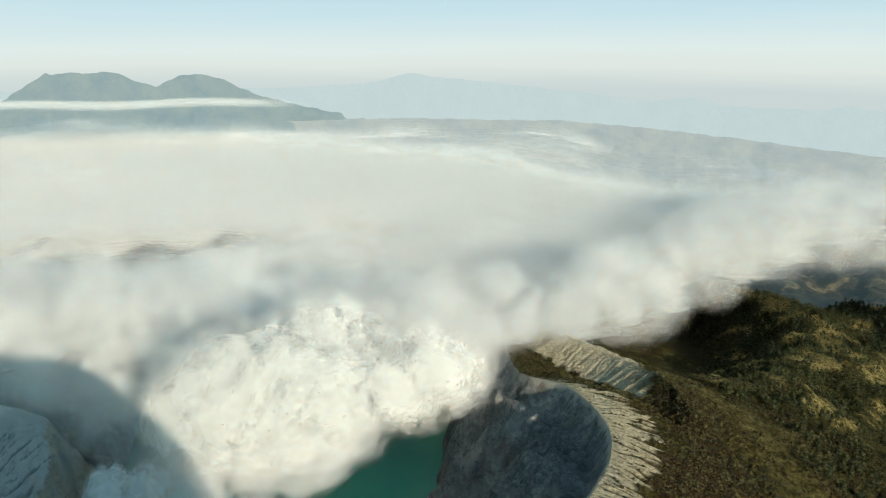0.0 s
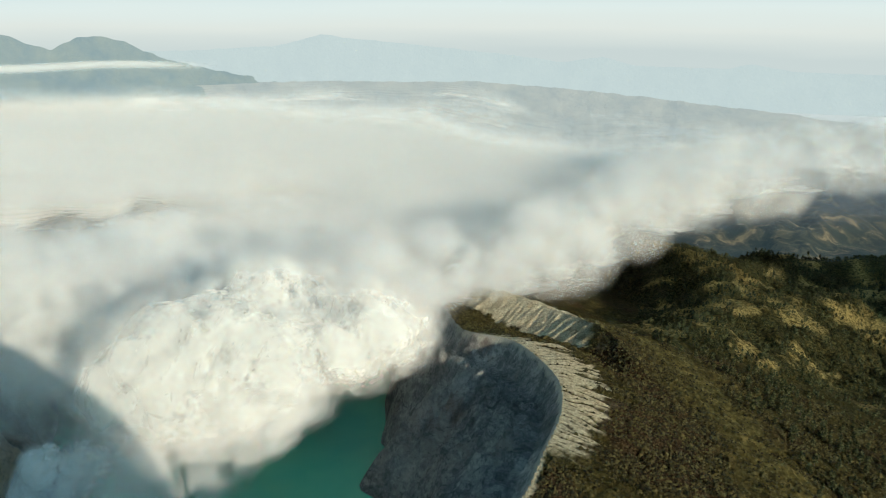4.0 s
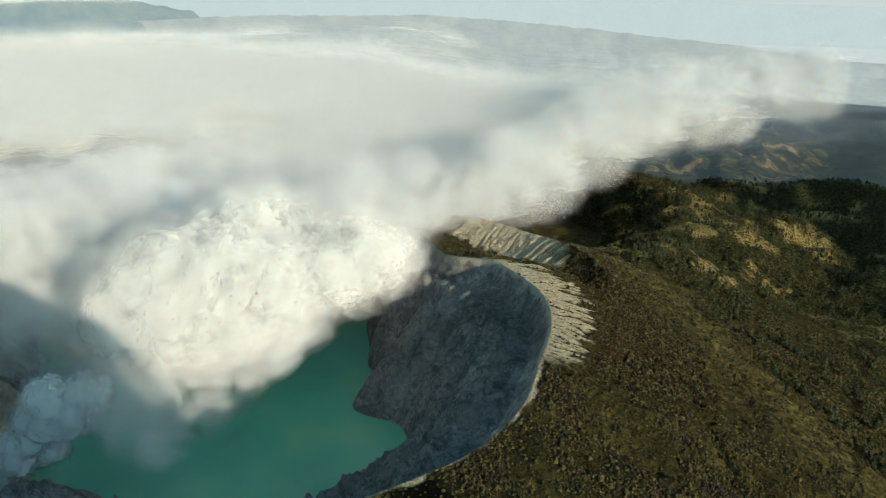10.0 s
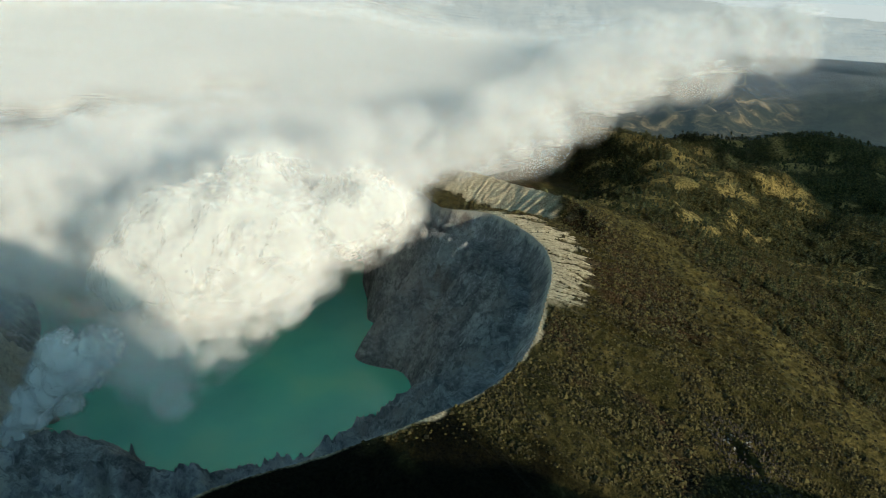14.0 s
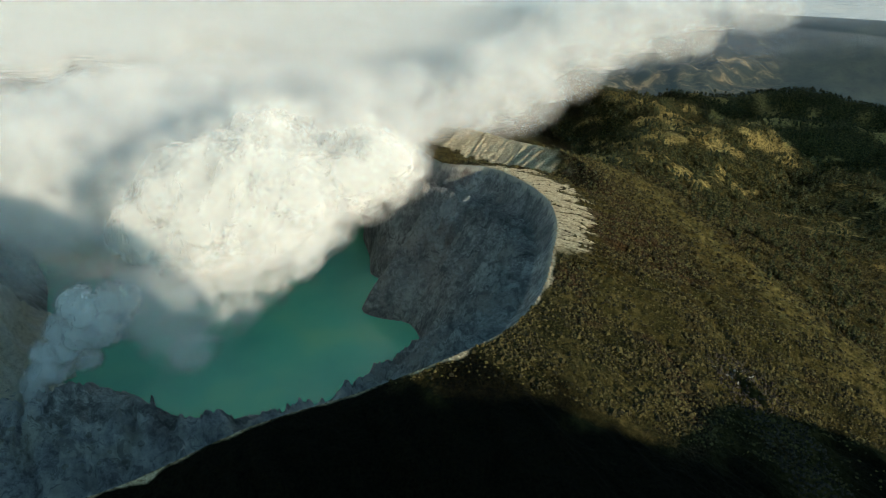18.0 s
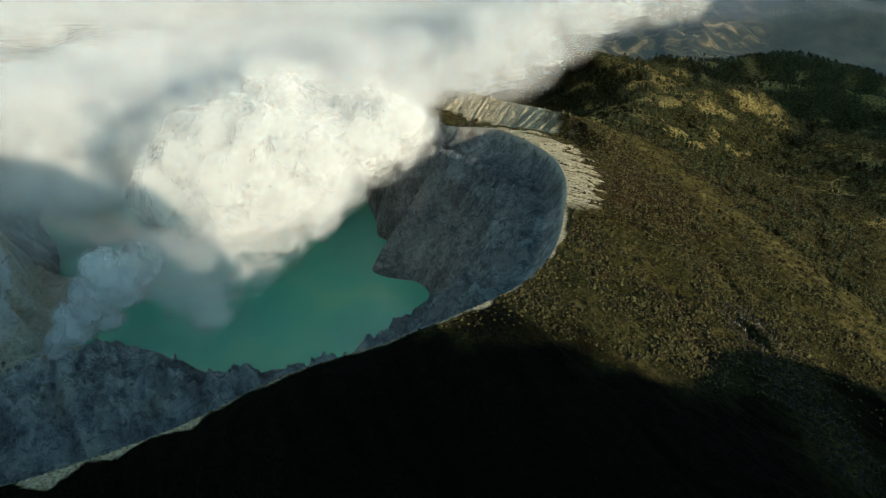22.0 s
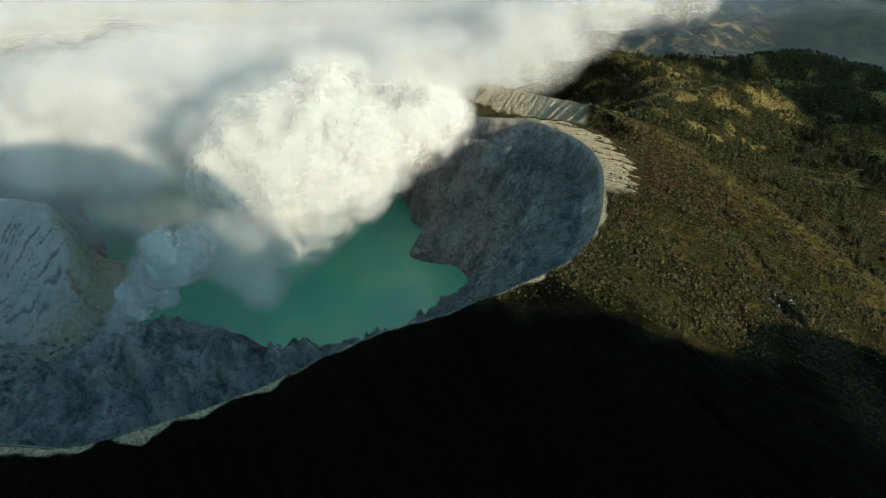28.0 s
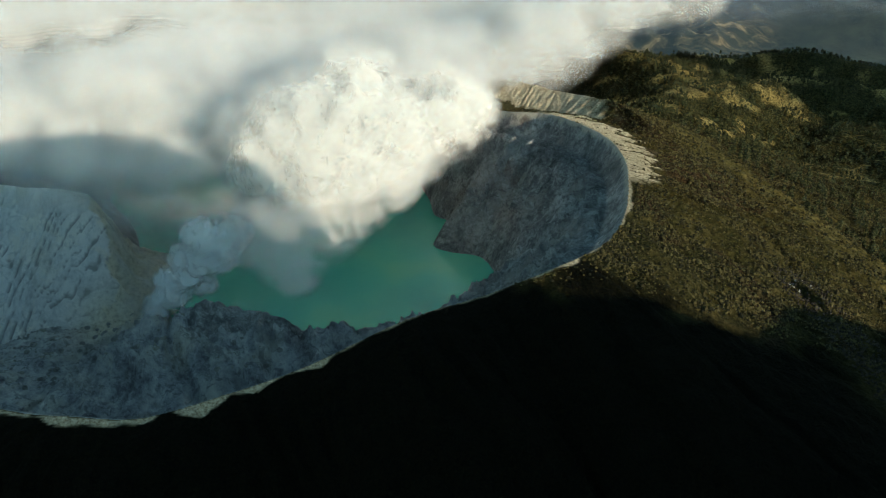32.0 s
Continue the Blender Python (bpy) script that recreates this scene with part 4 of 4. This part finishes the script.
fx, fy, fh = fx[pick], fy[pick], fh[pick]
order = np.argsort(np.hypot(fx - 420, fy - 1350))
fx, fy, fh = fx[order], fy[order], fh[order]
NEAR_TREES = 260
rnd = random.Random(9)
for i in range(min(NEAR_TREES, len(fx))):
    trunk, crown = TREE_KINDS[rnd.randrange(4)]
    k = rnd.uniform(0.75, 1.25)
    root = new("tree")
    root.matrix_world = pose(fx[i], fy[i], fh[i] - 0.3, 0, 0, rnd.uniform(0, 360)) @ Matrix.Scale(k, 4)
    tagged(root, "slender grey-green casuarina tree on the forested slope", "tree", "casuarina trees beyond the rim")
    for nm, me in (("trunk", trunk), ("crown", crown)):
        new(nm, me).parent = root
cs, ss = [], []
for i in range(NEAR_TREES, len(fx)):
    high = rnd.uniform(8, 16) * rnd.uniform(0.8, 1.2)
    c, s = crown_lumps(14, high, rnd.uniform(0.17, 0.27), i)
    c[:, 0] += fx[i]
    c[:, 1] += fy[i]
    c[:, 2] += fh[i] - 1.5
    cs.append(c)
    ss.append(s * 1.2)
v, f = lumps(np.vstack(cs), np.concatenate(ss), 0.95)
tagged(new("forest", array_mesh("forest", v, f, {}, M_LEAF, False)), "dense dark casuarina forest on the ridges beyond the crater", "forest", kind="stuff")

# scrub on the outer flank
ax_, ay_ = strew(150000, (60, 760), (1000, 1650), 31)
sx, sy = ax_, ay_
sh, sm, sz = terrain(sx, sy)
patch = fbm(sx, sy, 60, 4, 0.6, 311)
keep = (sz == 0) & (sm["ash"] < 0.25) & (RS.uniform(0, 1, len(sx)) < (1 - 0.93 * sm["turf"]) * (1 - 0.9 * sm["shaded_scrub"])) & (RS.uniform(0, 1, len(sx)) < 0.10 + 0.7 * sstep(patch + 0.5 * sm["bush"], -0.3, 0.3))
sx, sy, sh = sx[keep], sy[keep], sh[keep]
size = RS.uniform(0.8, 2.3, len(sx)) * (1 + 0.8 * (RS.uniform(0, 1, len(sx)) > 0.94))
v, f = lumps(np.stack([sx, sy, sh + size * 0.35], 1), size, 0.85, 0.35)
tagged(new("scrub", array_mesh("scrub", v, f, {}, M_SCRUB, False)), "low olive-green scrub covering the outer slope", "shrub", kind="stuff")

# leafless growth on the outcrop
ox, oy = strew(3200, (440, 640), (600, 930), 41)
oh, _, _ = terrain(ox, oy)
od, _, _ = along(ox, oy, OUTCROP)
keep = od < 38
size = RS.uniform(0.9, 2.0, keep.sum())
v, f = lumps(np.stack([ox[keep], oy[keep], oh[keep] + size * 0.7], 1), size, 1.1, 0.4)
tagged(new("dry_scrub", array_mesh("dry_scrub", v, f, {}, M_BARE, False)), "greyish leafless scrub on the rocky knoll", "shrub", kind="stuff")


def stone_mesh(seed, flat):
    bm = bmesh.new()
    bmesh.ops.create_icosphere(bm, subdivisions=2, radius=1)
    o = Vector((seed * 7.1, seed * 3.3, 0))
    for vert in bm.verts:
        p = vert.co.copy()
        k = 1 + 0.45 * noise.noise(p * 0.9 + o) + 0.2 * noise.noise(p * 2.4 + o)
        vert.co = Vector((p.x * k, p.y * k * 0.85, p.z * k * flat))
    me = bpy.data.meshes.new("boulder")
    bm.to_mesh(me)
    bm.free()
    me.materials.append(M_STONE)
    return me


STONES = [stone_mesh(i, 0.6 + 0.08 * i) for i in range(5)]
bx_, by_ = strew(900, (-580, 780), (-200, 985), 51)
bh_, _, bz_ = terrain(bx_, by_)
good = [i for i in range(len(bx_)) if bz_[i] == 3 and bh_[i] > 1.0][:230]
for i in good:
    k = rnd.choice((1.2, 1.6, 2.2, 3.0, 4.2))
    ob = new("boulder", STONES[rnd.randrange(5)])
    ob.matrix_world = pose(bx_[i], by_[i], bh_[i] + 0.15 * k, 0, 0, rnd.uniform(0, 360)) @ Matrix.Scale(k, 4)
    tagged(ob, "rough grey boulder lying on the solfatara floor", "rock", "boulders on the crater floor")
for i in range(26):
    x, y = 466 + rnd.gauss(0, 12), 892 + rnd.gauss(0, 12)
    k = rnd.uniform(1.0, 2.6)
    ob = new("boulder", STONES[rnd.randrange(5)])
    ob.matrix_world = pose(x, y, float(ground_at([x], [y])[0]) + 0.1 * k, 0, 0, rnd.uniform(0, 360)) @ Matrix.Scale(k, 4)
    tagged(ob, "pale weathered boulder on top of the scrubby knoll", "rock", "pale boulders on the knoll")


def pinnacle(x, y, high, lean):
    """A crooked stack of rock at the shore."""
    bm = bmesh.new()
    z, r, cx, cy = -1.0, high * 0.26, 0.0, 0.0
    for k in range(7):
        m = Matrix.Translation((cx, cy, z)) @ Matrix.Diagonal((r, r * 0.8, high * 0.13, 1))
        made = bmesh.ops.create_icosphere(bm, subdivisions=2, radius=1, matrix=m)
        for vert in made["verts"]:
            vert.co += noise.noise_vector(vert.co * 0.35 + Vector((x, y, 0))) * r * 0.45
        z += high * 0.15
        cx += lean * high * 0.05 + rnd.uniform(-0.3, 0.3)
        cy += rnd.uniform(-0.3, 0.3)
        r *= 0.84
    me = bpy.data.meshes.new("rock_pinnacle")
    bm.to_mesh(me)
    bm.free()
    me.materials.append(M_WALL)
    ob = new("rock_pinnacle", me)
    ob.matrix_world = pose(x, y, float(ground_at([x], [y])[0]))
    return tagged(ob, "crooked grey rock pinnacle at the lake shore", "rock", "rock pinnacles at the shore")


pinnacle(-262, 972, 18, 0.3)
pinnacle(-233, 936, 15, 1.2)
pinnacle(-250, 960, 9, -0.5)
pinnacle(-195, 915, 10, 0.4)
